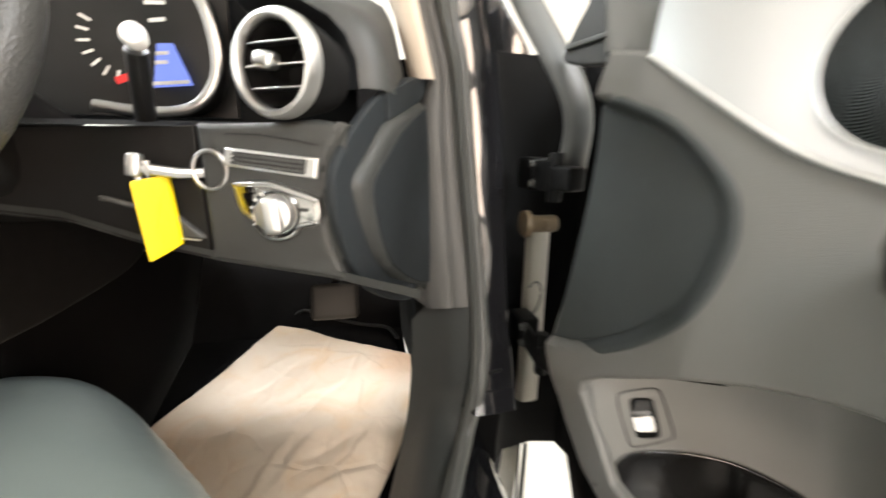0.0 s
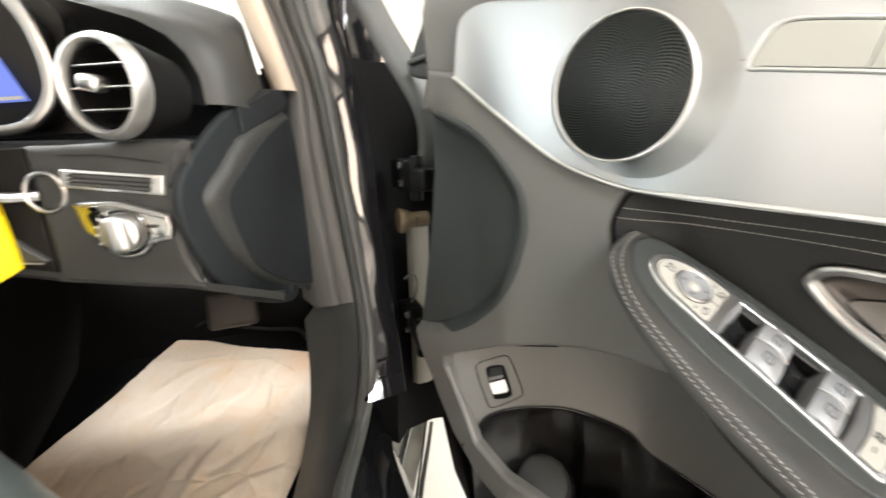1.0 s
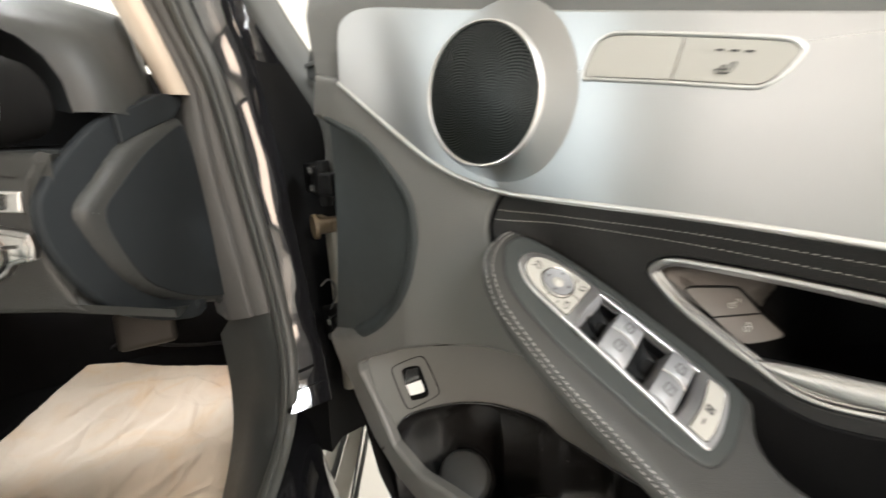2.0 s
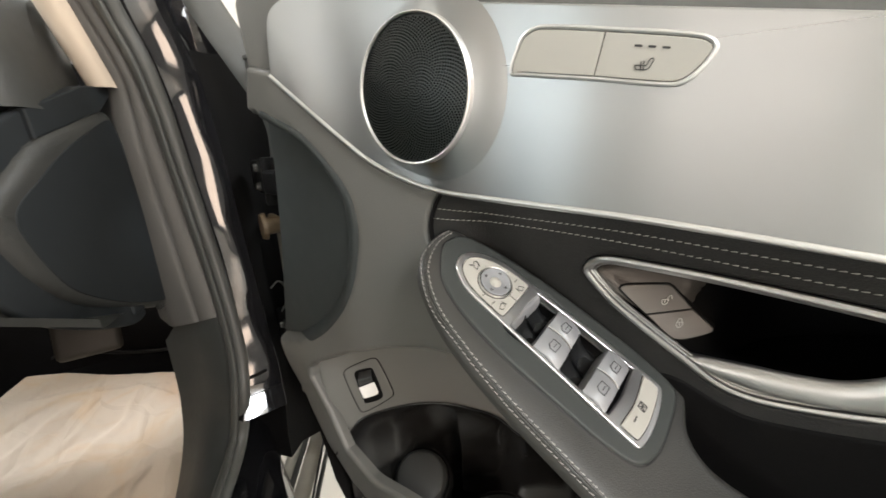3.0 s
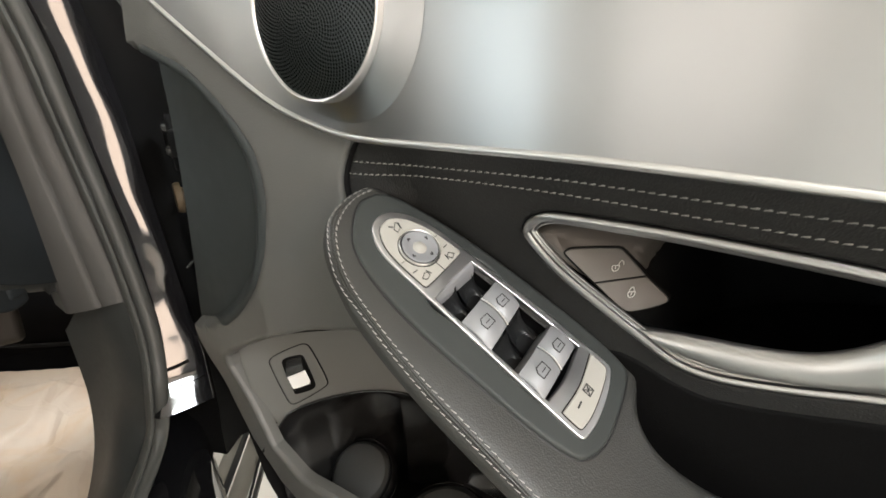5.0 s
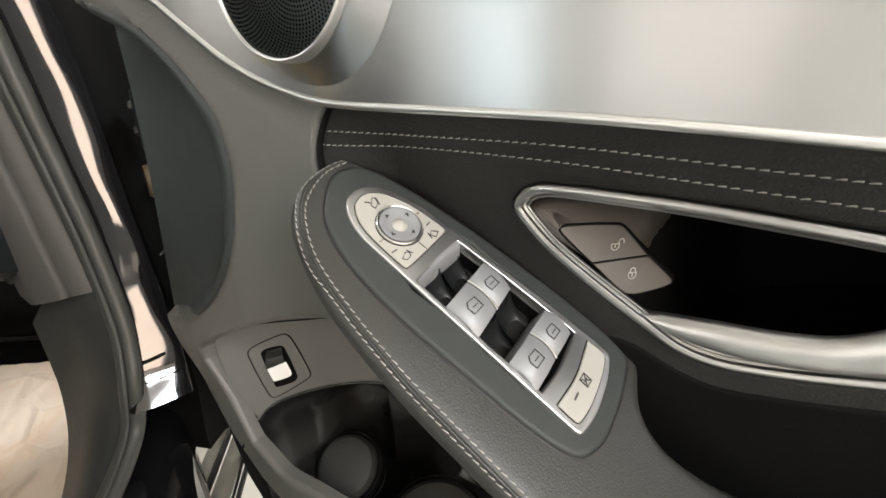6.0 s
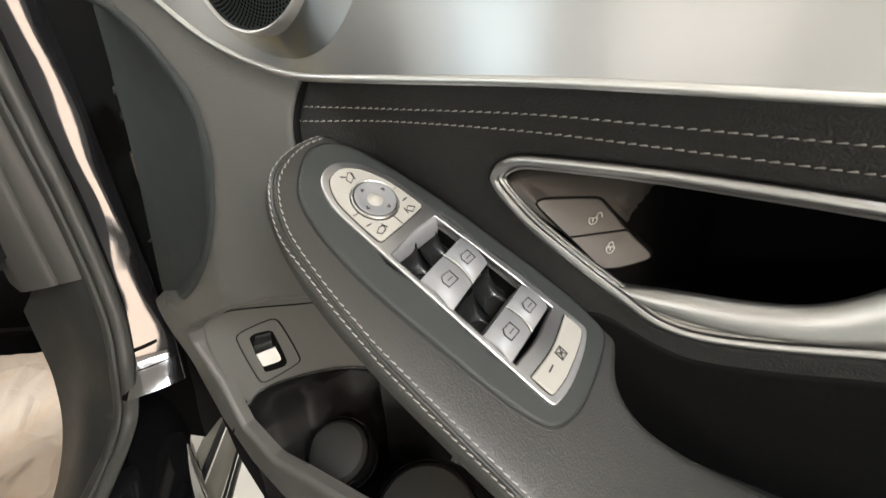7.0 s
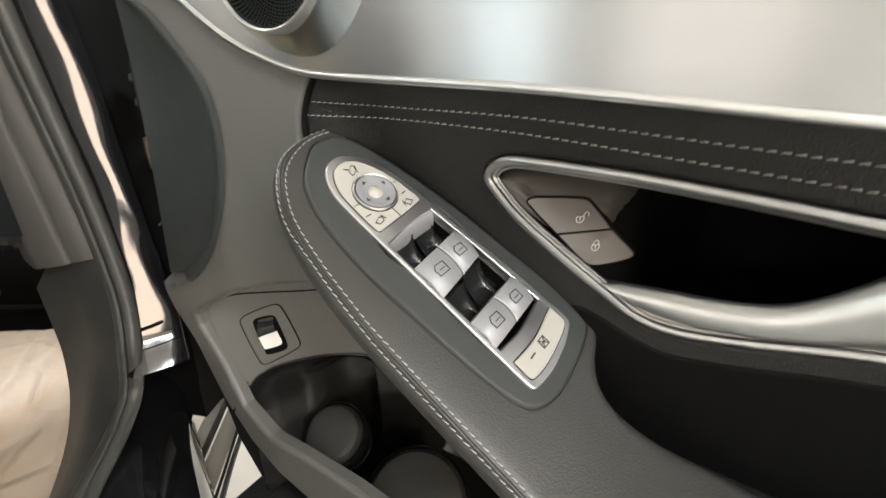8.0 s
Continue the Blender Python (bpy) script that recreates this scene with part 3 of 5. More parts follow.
part("button_field", sheet(FIELD, on(lambda u, z: n_cave(u, z) - 0.001 + 60 * max(0.0, -0.160 - u - 0.35 * (z - 0.70)) ** 2), 0.006, 0.006, 0.006), M_FIELD, door, "dark brown sloping field of the lock buttons")
rim_pts = spline(grown(BEZ, -0.001), 4)
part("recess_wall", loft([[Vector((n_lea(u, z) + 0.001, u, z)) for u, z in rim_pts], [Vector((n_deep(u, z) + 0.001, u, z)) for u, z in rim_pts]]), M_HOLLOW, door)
LOCK = [(-0.1255, 0.7025), (-0.128, 0.7045), (-0.147, 0.7038), (-0.1525, 0.7022), (-0.166, 0.687), (-0.1785, 0.6745), (-0.1785, 0.6718), (-0.171, 0.6695), (-0.162, 0.6685), (-0.157, 0.6705), (-0.142, 0.6855)]
part("button_gap", sheet(grown(LOCK, 0.0011), on(n_lock, 0.0012), 0.0003, 0.003, 0.02), M_MATT, door)
for keep, name in ((1, "unlock_button"), (-1, "lock_button")):
    half = split(LOCK, (-0.1405, 0.6853 + 0.0005 * keep), (-0.1685, 0.6873 + 0.0005 * keep), -keep)
    part(name, sheet(half, on(n_lock, 0.0022), 0.0003, 0.0008, 0.02, 1), M_GREYBTN, door, "taupe door lock button")
lk = on(n_lock, 0.0026)


def padlock(u, z, s, swing):
    body = arc(u, z - 0.4 * s, 0.75 * s, 20, -200, 10, 1.0 * s) + [(u + 0.7 * s, z - 0.06 * s)]
    shackle = arc(u - swing, z + 0.1 * s, 0.5 * s, 0, 180, 8, 0.9 * s)
    return [body, shackle, [(u, z - 0.3 * s), (u, z - 0.8 * s)]]


part("unlock_icon", strokes(padlock(-0.1505, 0.6945, 0.0023, 0.0025), 0.0005, lk), M_ICONW, door)
part("lock_icon", strokes(padlock(-0.1605, 0.6795, 0.0023, 0.0), 0.0005, lk), M_ICONW, door)

# the pull: a silver blade that widens to the rear
h_top = spline([(-0.169, 0.665), (-0.196, 0.667), (-0.218, 0.668), (-0.237, 0.6705), (-0.25, 0.676), (-0.262, 0.685), (-0.28, 0.702), (-0.30, 0.71)], 6, False)
h_bot = spline([(-0.169, 0.6635), (-0.185, 0.656), (-0.21, 0.6525), (-0.235, 0.6545), (-0.255, 0.658), (-0.27, 0.662), (-0.30, 0.669), (-0.335, 0.685)], 6, False)
rings = []
for a, b in zip(h_top, h_bot):
    c = (a + b) / 2
    w = (a - b).length * 0.5
    prof = []
    for k in range(14):
        q = k / 14 * 2 * math.pi
        s = math.cos(q)
        p = c + (a - b) * 0.5 * s
        prof.append(Vector((0.037 - 0.35 * w * math.sin(q) + 0.002 * s, p.x, p.y)))
    rings.append(prof)
part("pull_handle", loft(rings, True, True), M_FRAME, door, "satin silver door pull")

# ---- armrest with the switch panel; frame a along it, b inboard, h up ----
P0 = Vector((-0.0127, -0.0539, 0.703))
EX, EY, EZ = Vector((0.0231, -0.8098, -0.5862)), Vector((-0.9571, 0.1516, -0.2471)), Vector((-0.289, -0.5667, 0.7716))


def arm(fn=None, lift=0.0):
    def place(a, b, h):
        if h < -0.02:
            b -= 0.036 * smooth((b + 0.01) / 0.04)
            a += 0.03 * smooth(-a / 0.06) + 0.85 * max(0, -h - 0.05)
            b -= 0.8 * max(0, -h - 0.05)
        return P0 + EX * a + EY * b + EZ * (h + lift - 0.0032 + (fn(a, b) if fn else 0))
    return place


def h_arm(a, b):
    """Crown of the padded top: level round the pad, rolling off inboard, lifting out of the slope behind it."""
    return 0.9 * max(0, a - 0.15) ** 2 / 0.2 + 0.0008 - 0.9 * max(0, b - 0.040) ** 1.5


WELL = [(0.0258, 0.0126), (0.0258, 0.0126), (0.06, 0.0108), (0.1030, 0.0085), (0.1030, 0.0085), (0.1037, -0.01), (0.1003, -0.0318), (0.1003, -0.0318), (0.06, -0.0278), (0.0235, -0.0232), (0.0235, -0.0232), (0.0235, -0.006)]
WELLB = [(0.0205, 0.0138), (0.05, 0.0128), (0.1060, 0.0100), (0.1085, -0.01), (0.1045, -0.0335), (0.06, -0.0298), (0.0195, -0.0252)]
ARM = [(-0.0585, -0.010), (-0.0565, 0.010), (-0.0465, 0.0275), (-0.031, 0.039), (-0.003, 0.0488), (0.0265, 0.0533), (0.064, 0.0551), (0.102, 0.0545), (0.135, 0.0535), (0.2, 0.052), (0.36, 0.05), (0.36, 0.05), (0.36, -0.03), (0.36, -0.03), (0.215, -0.0235), (0.187, -0.0198), (0.165, -0.0205), (0.150, -0.029), (0.1415, -0.046), (0.136, -0.0535), (0.115, -0.0525), (0.08, -0.0485), (0.05, -0.0445), (0.0246, -0.0405), (-0.0126, -0.032), (-0.035, -0.0255), (-0.0515, -0.0195)]
armrest = part("armrest", sheet(ARM, arm(h_arm), 0.007, 0.14, 0.006, 6, [WELLB]), M_ARM, door, "grey leather armrest with pale double stitching")
PADTOP = [(-0.0485, -0.005), (-0.047, 0.003), (-0.0388, 0.0137), (-0.0255, 0.0247), (-0.004, 0.0308), (0.0284, 0.0325), (0.067, 0.0297), (0.106, 0.0257), (0.1265, 0.0208), (0.1340, 0.0145), (0.1382, 0.0), (0.1368, -0.021), (0.1325, -0.041), (0.127, -0.0472), (0.10, -0.0482), (0.0637, -0.0442), (0.0246, -0.0385), (-0.0126, -0.030), (-0.037, -0.0215), (-0.046, -0.0145)]
part("pad_groove", sheet(grown(PADTOP, 0.0011), arm(None, 0.0010), 0.0006, 0.003, 0.02, 6, [WELLB]), M_BLACK, armrest)
padtop = part("armrest_pad", sheet(PADTOP, arm(None, 0.0025), 0.0022, 0.004, 0.012, 6, [WELLB]), M_PADTOP, armrest, "smooth dark grey switch surround")
SILVER = [(-0.031, 0.0), (-0.0265, 0.0085), (-0.0125, 0.0145), (0.014, 0.0143), (0.06, 0.0122), (0.1, 0.0105), (0.123, 0.0093), (0.1258, 0.0078), (0.1268, -0.005), (0.1245, -0.022), (0.121, -0.033), (0.1185, -0.0357), (0.1, -0.0345), (0.072, -0.0318), (0.035, -0.0268), (0.012, -0.0242), (-0.008, -0.021), (-0.0225, -0.0145), (-0.0295, -0.0072)]
silver = part("switch_panel", sheet(grown(SILVER, 0.0020), arm(None, 0.0038), 0.0009, 0.0024, 0.004, 6, [WELL]), M_PANEL, armrest, "satin silver window switch panel")
well_loop = [Vector(p) for p in grown(WELL, 0.0008, 5)]
rim_loop = [Vector(p) for p in grown(WELL, 0.0005, 5)]
rear_end = [i for i, p in enumerate(rim_loop) if p[0] > 0.088]
rim_run = rim_loop[rear_end[-1] + 1:] + rim_loop[:rear_end[0]]
part("well_rim", loft([[arm()(p[0], p[1], 0.0034) for p in rim_run], [arm()(p[0], p[1], -0.0030) for p in rim_run]], False), M_ROCKER, armrest, "satin silver inner edge of the switch well")
slope = []
for k in range(7):
    q = k / 6
    slope.append([arm()(0.0232 + 0.0060 * q, b, 0.0036 - 0.0018 * q - 0.0080 * q ** 2.0) for b in (0.0126, 0.004, -0.008, -0.016, -0.0236)])
part("well_slope", loft(slope, False), M_ROCKER, armrest, "silver slope leading into the switch well", 60)
part("switch_well", join(loft([[arm()(p[0], p[1], 0.0030) for p in well_loop], [arm()(p[0], p[1], -0.014) for p in well_loop]]), sheet(grown(WELL, 0.002), arm(None, -0.012), 0.001, 0.001, 0.02)), M_BLACK, armrest, "black well round the window switches")


def rocker(a0, a1, b0, b1, skew0, skew1, label):
    """A window switch: a cap with a raised lip at its front and a hollow falling towards the rear."""
    rows_ = []
    for i in range(15):
        s = i / 14
        a = a0 + (a1 - a0) * s
        skew = skew0 + (skew1 - skew0) * s
        h = 0.0065 * math.sin(math.pi * (0.22 + 0.58 * s)) + 0.0005
        ring_ = [(b0, -0.013), (b0, h - 0.0012), (b0 + (b1 - b0) * 0.06, h - 0.0003), (b0 + (b1 - b0) * 0.5, h + 0.0002), (b0 + (b1 - b0) * 0.94, h - 0.0003), (b1, h - 0.0012), (b1, -0.012)]
        rows_.append([arm()(a + skew * b, b, hh) for b, hh in ring_])
    return part("window_switch", loft(rows_, False, True), M_ROCKER, armrest, label, 45)


for a0, a1, b0, b1 in ((0.0275, 0.0455, 0.0110, -0.0055), (0.0265, 0.0440, -0.0075, -0.0222), (0.0655, 0.0835, 0.0095, -0.0085), (0.0625, 0.0810, -0.0105, -0.0265)):
    rows_ = []
    for i in range(11):
        k = i / 10
        h = -0.003 - 0.0095 * math.sin(0.5 * math.pi * k) ** 0.8
        rows_.append([arm()(a0 + (a1 - a0) * k * (0.55 + 0.45 * k), b0 + (b1 - b0) * q, h + e) for q, e in ((0.0, 0.0025), (0.05, 0.0008), (0.16, 0.0), (0.5, -0.0006), (0.84, 0.0), (0.95, 0.0008), (1.0, 0.0025))])
    part("switch_scoop", loft(rows_, False), M_SCOOP, armrest, "", 60)
for a0, a1, b0, b1, bm_, k0, k1 in ((0.0436, 0.0640, 0.0120, -0.0246, -0.0080, 0.085, 0.13), (0.0830, 0.1003, 0.0102, -0.0302, -0.0112, 0.054, 0.06)):
    rocker(a0, a1, b0, bm_ + 0.0003, k0, k1, "silver window switch with a dark window sign")
    rocker(a0, a1, bm_ - 0.0003, b1, k0, k1, "silver window switch with a dark window sign")
    def on_cap(a, b, h):
        q = clamp((a - a0 - (k0 + k1) / 2 * b) / (a1 - a0))
        return arm()(a, b, h + 0.0065 * math.sin(math.pi * (0.22 + 0.58 * q)) + 0.0008)
    # thin silver bar laid where the rocker's bevel catches a highlight
    part("switch_edge_glint", tube([on_cap(a0 + (a1 - a0) * k / 10 + (k0 + k1) / 2 * bm_, bm_, -0.0006) for k in range(11)], 0.00045, 0.0005, 8), M_SATIN, armrest, "silver bar standing for the highlight on the edge between the two switches")
    for bc, k in ((b0 * 0.5 + bm_ * 0.5, 1.0), (b1 * 0.45 + bm_ * 0.55, 0.92)):
        ac = (a0 + a1) / 2 - 0.0006 + (k0 + k1) / 2 * bc
        glass = [(-0.0029, 0.0022), (-0.0007, 0.0042), (0.0033, 0.0037), (0.0033, -0.0036), (-0.0026, -0.0034), (-0.0029, 0.0022)]
        part("window_icon", strokes([[(ac + k * x, bc + k * y) for x, y in glass], [(ac + 0.0006, bc + 0.0016), (ac + 0.0006, bc - 0.0018)]], 0.0005, on_cap), M_ICON, armrest)

# mirror field with its round pad
MIRROR = [(-0.0275, 0.0005), (-0.0235, 0.008), (-0.0105, 0.0132), (0.0155, 0.0128), (0.0180, 0.0110), (0.0152, -0.0208), (0.0130, -0.0222), (-0.006, -0.0190), (-0.0195, -0.0130), (-0.026, -0.0066)]
part("field_gap", sheet(grown(MIRROR, 0.0005), arm(None, 0.0041), 0.0003, 0.002, 0.02), M_MATT, armrest)
mirror = part("mirror_switch", sheet(MIRROR, arm(None, 0.0048), 0.0006, 0.003, 0.02), M_BEIGE, armrest, "pale grey mirror switch field")
KM = Matrix.Translation(arm(None, 0.0048)(-0.0022, -0.0032, 0)) @ Matrix((EX, EY, EZ)).transposed().to_4x4() @ Matrix.Diagonal((1.08, 1.08, 1.0, 1.0))
part("mirror_gap", lathe([(0.0, 0.0003), (0.0119, 0.0003), (0.0121, -0.001)], KM, 40), M_MATT, armrest)
part("mirror_ring", lathe([(0.0106, 0.0002), (0.0107, 0.0012), (0.0111, 0.0015), (0.0115, 0.0011), (0.0116, 0.0002)], KM, 48), M_SATIN, armrest, "bright ring round the mirror pad")
part("mirror_pad", lathe([(0.0, 0.0004), (0.004, 0.0005), (0.0075, 0.0010), (0.0094, 0.0018), (0.0100, 0.0017), (0.0102, 0.0)], KM, 40), M_ROCKER, armrest, "round silver mirror pad with arrows")
part("mirror_pad_boss", lathe([(0.0, 0.0026), (0.0014, 0.0024), (0.0028, 0.0015), (0.0040, 0.0004)], KM, 24), M_BEIGE, armrest, "raised pale middle of the mirror pad")
arrows = []
for q in range(4):
    c, s = math.cos(q * math.pi / 2 + 1.28), math.sin(q * math.pi / 2 + 1.28)
    for dx, dy in ((-0.0009, 0.0007), (-0.0009, -0.0007)):
        arrows.append([(0.0078 * c, 0.0078 * s), ((0.0078 + dx) * c - dy * s, (0.0078 + dx) * s + dy * c)])
part("arrow_marks", strokes(arrows, 0.0007, lambda x, y, h: KM @ Vector((x, y, h + 0.0013))), M_ICON, armrest)
mk = arm(None, 0.0049)
part("field_line", strokes([[(-0.0021, -0.0145), (-0.0021, -0.0182)], [(0.0110, -0.0038), (0.0168, -0.0043)], [(-0.0009, 0.0130), (-0.0008, 0.0098)]], 0.00035, mk), M_ICON, armrest)
part("mirror_icon", strokes([[(-0.0233, -0.0034), (-0.0227, -0.0048), (-0.0192, -0.0040), (-0.0172, -0.0003), (-0.0198, 0.0003), (-0.0233, -0.0034)], [(-0.0224, -0.0054), (-0.0180, -0.0040)]], 0.0004, mk), M_ICON, armrest)
part("mirror_icon", strokes([[(0.0104, -0.0151), (0.0130, -0.0177), (0.0146, -0.0143), (0.0118, -0.0123), (0.0104, -0.0151)], [(0.0102, -0.0122), (0.0138, -0.0116)]], 0.0004, mk), M_ICON, armrest)
part("mirror_icon", strokes([[(0.0112, 0.0068), (0.0122, 0.0048), (0.0143, 0.0055), (0.0150, 0.0088), (0.0131, 0.0104), (0.0112, 0.0068)], [(0.0107, 0.0050), (0.0138, 0.0036)]], 0.0004, mk), M_ICON, armrest)
for line in ([(-0.0232, 0.0015), (-0.0216, -0.0005)], [(0.0064, -0.0155), (0.0060, -0.0183)], [(0.0074, 0.0120), (0.0075, 0.0090)]):
    part("mirror_mark", strokes([line], 0.0006, mk), M_ICON, armrest)
CHILD = [(0.1075, -0.0335), (0.1075, -0.0335), (0.1155, -0.0342), (0.1195, -0.0325), (0.1225, -0.0215), (0.1245, -0.005), (0.1237, 0.0062), (0.1215, 0.0078), (0.1115, 0.0082), (0.1115, 0.0082), (0.1118, -0.012)]
part("field_gap", sheet(grown(CHILD, 0.0005), arm(None, 0.0041), 0.0003, 0.002, 0.02), M_MATT, armrest)
part("rear_window_lock", sheet(CHILD, arm(None, 0.0048), 0.0008, 0.003, 0.02), M_BEIGE, armrest, "pale grey rear window lock button")
ca, cb, k = 0.1163, -0.0130, 0.0024
part("rear_window_icon", strokes([[(ca - k, cb - k), (ca + k, cb - k), (ca + k, cb + k), (ca - k, cb + k), (ca - k, cb - k)], [(ca - k, cb - k), (ca + k, cb + k)], [(ca - k, cb + k), (ca + k, cb - k)], [(ca, cb - 0.6 * k), (ca, cb + 0.6 * k)]], 0.0005, mk), M_ICON, armrest)
part("indicator_mark", strokes([[(0.1166, -0.0004), (0.1163, -0.0042)]], 0.0008, mk), M_ICON, armrest)

# ---- boot release and the door pocket ----
PLATE = [(0.207, 0.557), (0.207, 0.557), (0.16, 0.582), (0.107, 0.607), (0.05, 0.625), (-0.02, 0.635), (-0.3, 0.60), (-0.3, 0.60), (-0.3, 0.387), (-0.3, 0.387), (-0.08, 0.40), (0.0, 0.420), (0.03, 0.448), (0.053, 0.4625), (0.085, 0.476), (0.114, 0.4795), (0.142, 0.4755), (0.157, 0.4675), (0.163, 0.455), (0.163, 0.455), (0.175, 0.472), (0.19, 0.503)]
pk = part("pocket_plate", sheet(PLATE, on(n_plate), 0.003, 0.006, 0.01), M_CARRIER, door, "grey plastic field above the door pocket")
# black bar for the shadow under the lining's lower edge
crest = spline([(0.2150, 0.5448), (0.1964, 0.5529), (0.1819, 0.5560), (0.1592, 0.5552), (0.1355, 0.5535), (0.110, 0.5530)], 6, False)
part("crease_shadow", tube([Vector((n_plate(q.x, q.y) - 0.0002, q.x, q.y)) for q in crest], 0.0008, 0.0009, 8, False, (1, 0, 0)), M_MATT, door, "fine black bar for the shadow in the crease above the boot release")
BOOT = [(0.1765, 0.5249), (0.1748, 0.5324), (0.1557, 0.5414), (0.1491, 0.5371), (0.1323, 0.4999), (0.1324, 0.4918), (0.1527, 0.4782), (0.1584, 0.4815)]
boot = part("boot_release", sheet(BOOT, on(n_plate, 0.0012), 0.0015, 0.004, 0.01), M_CARRIER, pk, "grey boot release switch frame")
part("boot_groove", sheet(grown(BOOT, 0.0008), on(n_plate, 0.0004), 0.0005, 0.002, 0.02), M_MATT, pk)
HOLE = [(0.1673, 0.524), (0.1655, 0.5292), (0.1553, 0.5309), (0.1514, 0.5273), (0.1398, 0.497), (0.1415, 0.4912), (0.1528, 0.4886), (0.1554, 0.4923)]
part("boot_hole", sheet(HOLE, on(n_plate, 0.0018), 0.0005, 0.002, 0.02), M_HOLLOW, pk)
TOG = [(0.1615, 0.5088), (0.1615, 0.5088), (0.1490, 0.5135), (0.1490, 0.5135), (0.1439, 0.501), (0.1449, 0.4976), (0.1545, 0.4950), (0.1568, 0.4977)]
part("boot_switch", sheet(TOG, on(n_plate, 0.0032), 0.0015, 0.003, 0.01), M_WHITE, pk, "white boot release rocker")
barrel = []
for k in range(9):
    q = k / 8
    lift_ = 0.0012 + 0.0030 * math.sin(math.pi * (0.12 + 0.6 * q))
    (u0, z0), (u1, z1) = (0.1636, 0.5275), (0.1612, 0.5090)
    (u2, z2), (u3, z3) = (0.1530, 0.5293), (0.1488, 0.5140)
    barrel.append([on(n_plate, lift_)(u0 + (u1 - u0) * q + (u2 - u0 + (u3 - u2 - u1 + u0) * q) * w, z0 + (z1 - z0) * q + (z2 - z0 + (z3 - z2 - z1 + z0) * q) * w, 0) for w in (0.0, 0.33, 0.67, 1.0)])
part("boot_switch_roller", loft(barrel, False), M_GLOSS, pk, "glossy black upper half of the boot release rocker", 60)

edge = spline([(0.163, 0.455), (0.157, 0.4675), (0.142, 0.4755), (0.114, 0.4795), (0.085, 0.476), (0.053, 0.4625), (0.03, 0.448), (0.0, 0.420), (-0.08, 0.40), (-0.3, 0.39)], 6, False)


def hollow(u, z):
    """Arched hollows of the pocket wall behind the bottle rests."""
    d = 0.0
    for u0, z0, ru, rz, deep in ((POCK_U, POCK_Z, 0.027, 0.024, 0.034), (POCK_U - 0.118, POCK_Z - 0.035, 0.05, 0.03, 0.02)):
        q = 1 - math.hypot((u - u0) / ru, max(0.0, z - z0) / rz)
        d += deep * math.sqrt(smooth(q / 0.5))
    return d


POCK_U, POCK_Z = 0.1080, 0.4470
run = spline([(0.174, 0.430), (0.169, 0.443)] + [(p[0], p[1]) for p in edge], 3, False)
rings = []
for k in range(46):
    dz = -0.15 * (k / 45) ** 1.6
    dn = 0.016 * (1 - math.exp(dz / 0.009))
    rings.append([Vector((n_plate(u, z) + dn + hollow(u, z + dz), u - 0.008 * min(1.0, -dz / 0.08), z + dz)) for u, z in run])
part("pocket_liner", loft(rings, False), M_LINER, door, "black inside of the door pocket", 60)
lip_run = [Vector((n_plate(p[0], p[1]) - 0.0004, p[0], p[1])) for p in edge]
part("pocket_lip", tube(lip_run, 0.0011, 0.0013, 8, False, (1, 0, 0)), M_SCOOP, door, "glossy rounded lip of the door pocket")
part("pocket_floor", box(0.2, 0.62, 0.006, pose(0.08, -0.12, 0.295), 0.002), M_BLACK, door)
axis = Vector((-0.5, -0.25, 0.83)).normalized()
for n, u, z, r in ((0.064, 0.097, 0.382, 0.0345), (0.066, -0.020, 0.347, 0.055)):
    m = Matrix.Translation((n, u, z)) @ axis.to_track_quat("Z", "Y").to_matrix().to_4x4()
    part("holder_groove", lathe([(r + 0.0008, -0.004), (r + 0.002, -0.002), (r + 0.0035, -0.004), (r + 0.005, -0.03)], m, 48), M_LINER, door)
    part("cup_holder", lathe([(0.0, 0.007), (r - 0.012, 0.0065), (r - 0.005, 0.004), (r - 0.001, -0.002), (r, -0.010), (r, -0.06)], m, 48), M_CUP, door, "round grey bottle rest in the door pocket")
# painted shell of the door behind the lining
SHELL = [(0.215, 0.9), (0.215, 0.9), (-0.6, 0.86), (-0.6, 0.86), (-0.6, 0.24), (-0.6, 0.24), (0.16, 0.26), (0.235, 0.34), (0.245, 0.5), (0.225, 0.7)]
part("door_skin", sheet(SHELL, lambda u, z, h: Vector((0.205 + h + 0.02 * (1 - ((z - 0.6) / 0.35) ** 2), u, z)), 0.006, 0.03, 0.04), M_PAINT, door, "black painted outer door skin")
end = [[Vector((n, u, z)) for n in (0.012, 0.05, 0.10, 0.19)] for u, z in ((0.16, 0.30), (0.205, 0.36), (0.232, 0.45), (0.235, 0.55), (0.22, 0.65), (0.205, 0.75), (0.2, 0.88))]
part("door_end", loft(end, False), M_MATT, door, "black painted hinge end of the door")


# ---- stitches, each a short thread of its own ----
def stitch_mesh(length, r):
    me = bpy.data.meshes.new("stitch")
    rings = []
    for s, k in ((-0.5, 0.25), (-0.4, 0.55), (0.0, 0.95), (0.3, 1.3), (0.44, 1.2), (0.5, 0.6)):
        rings.append([(s * length, k * r * math.cos(q * math.pi / 3), k * r * 0.8 * math.sin(q * math.pi / 3) + r * (0.3 - abs(s) * 1.2)) for q in range(6)])
    lb = loft(rings, True, True)
    for f in lb.faces:
        f.smooth = True
    lb.to_mesh(me)
    lb.free()
    me.materials.append(M_STITCH)
    return me


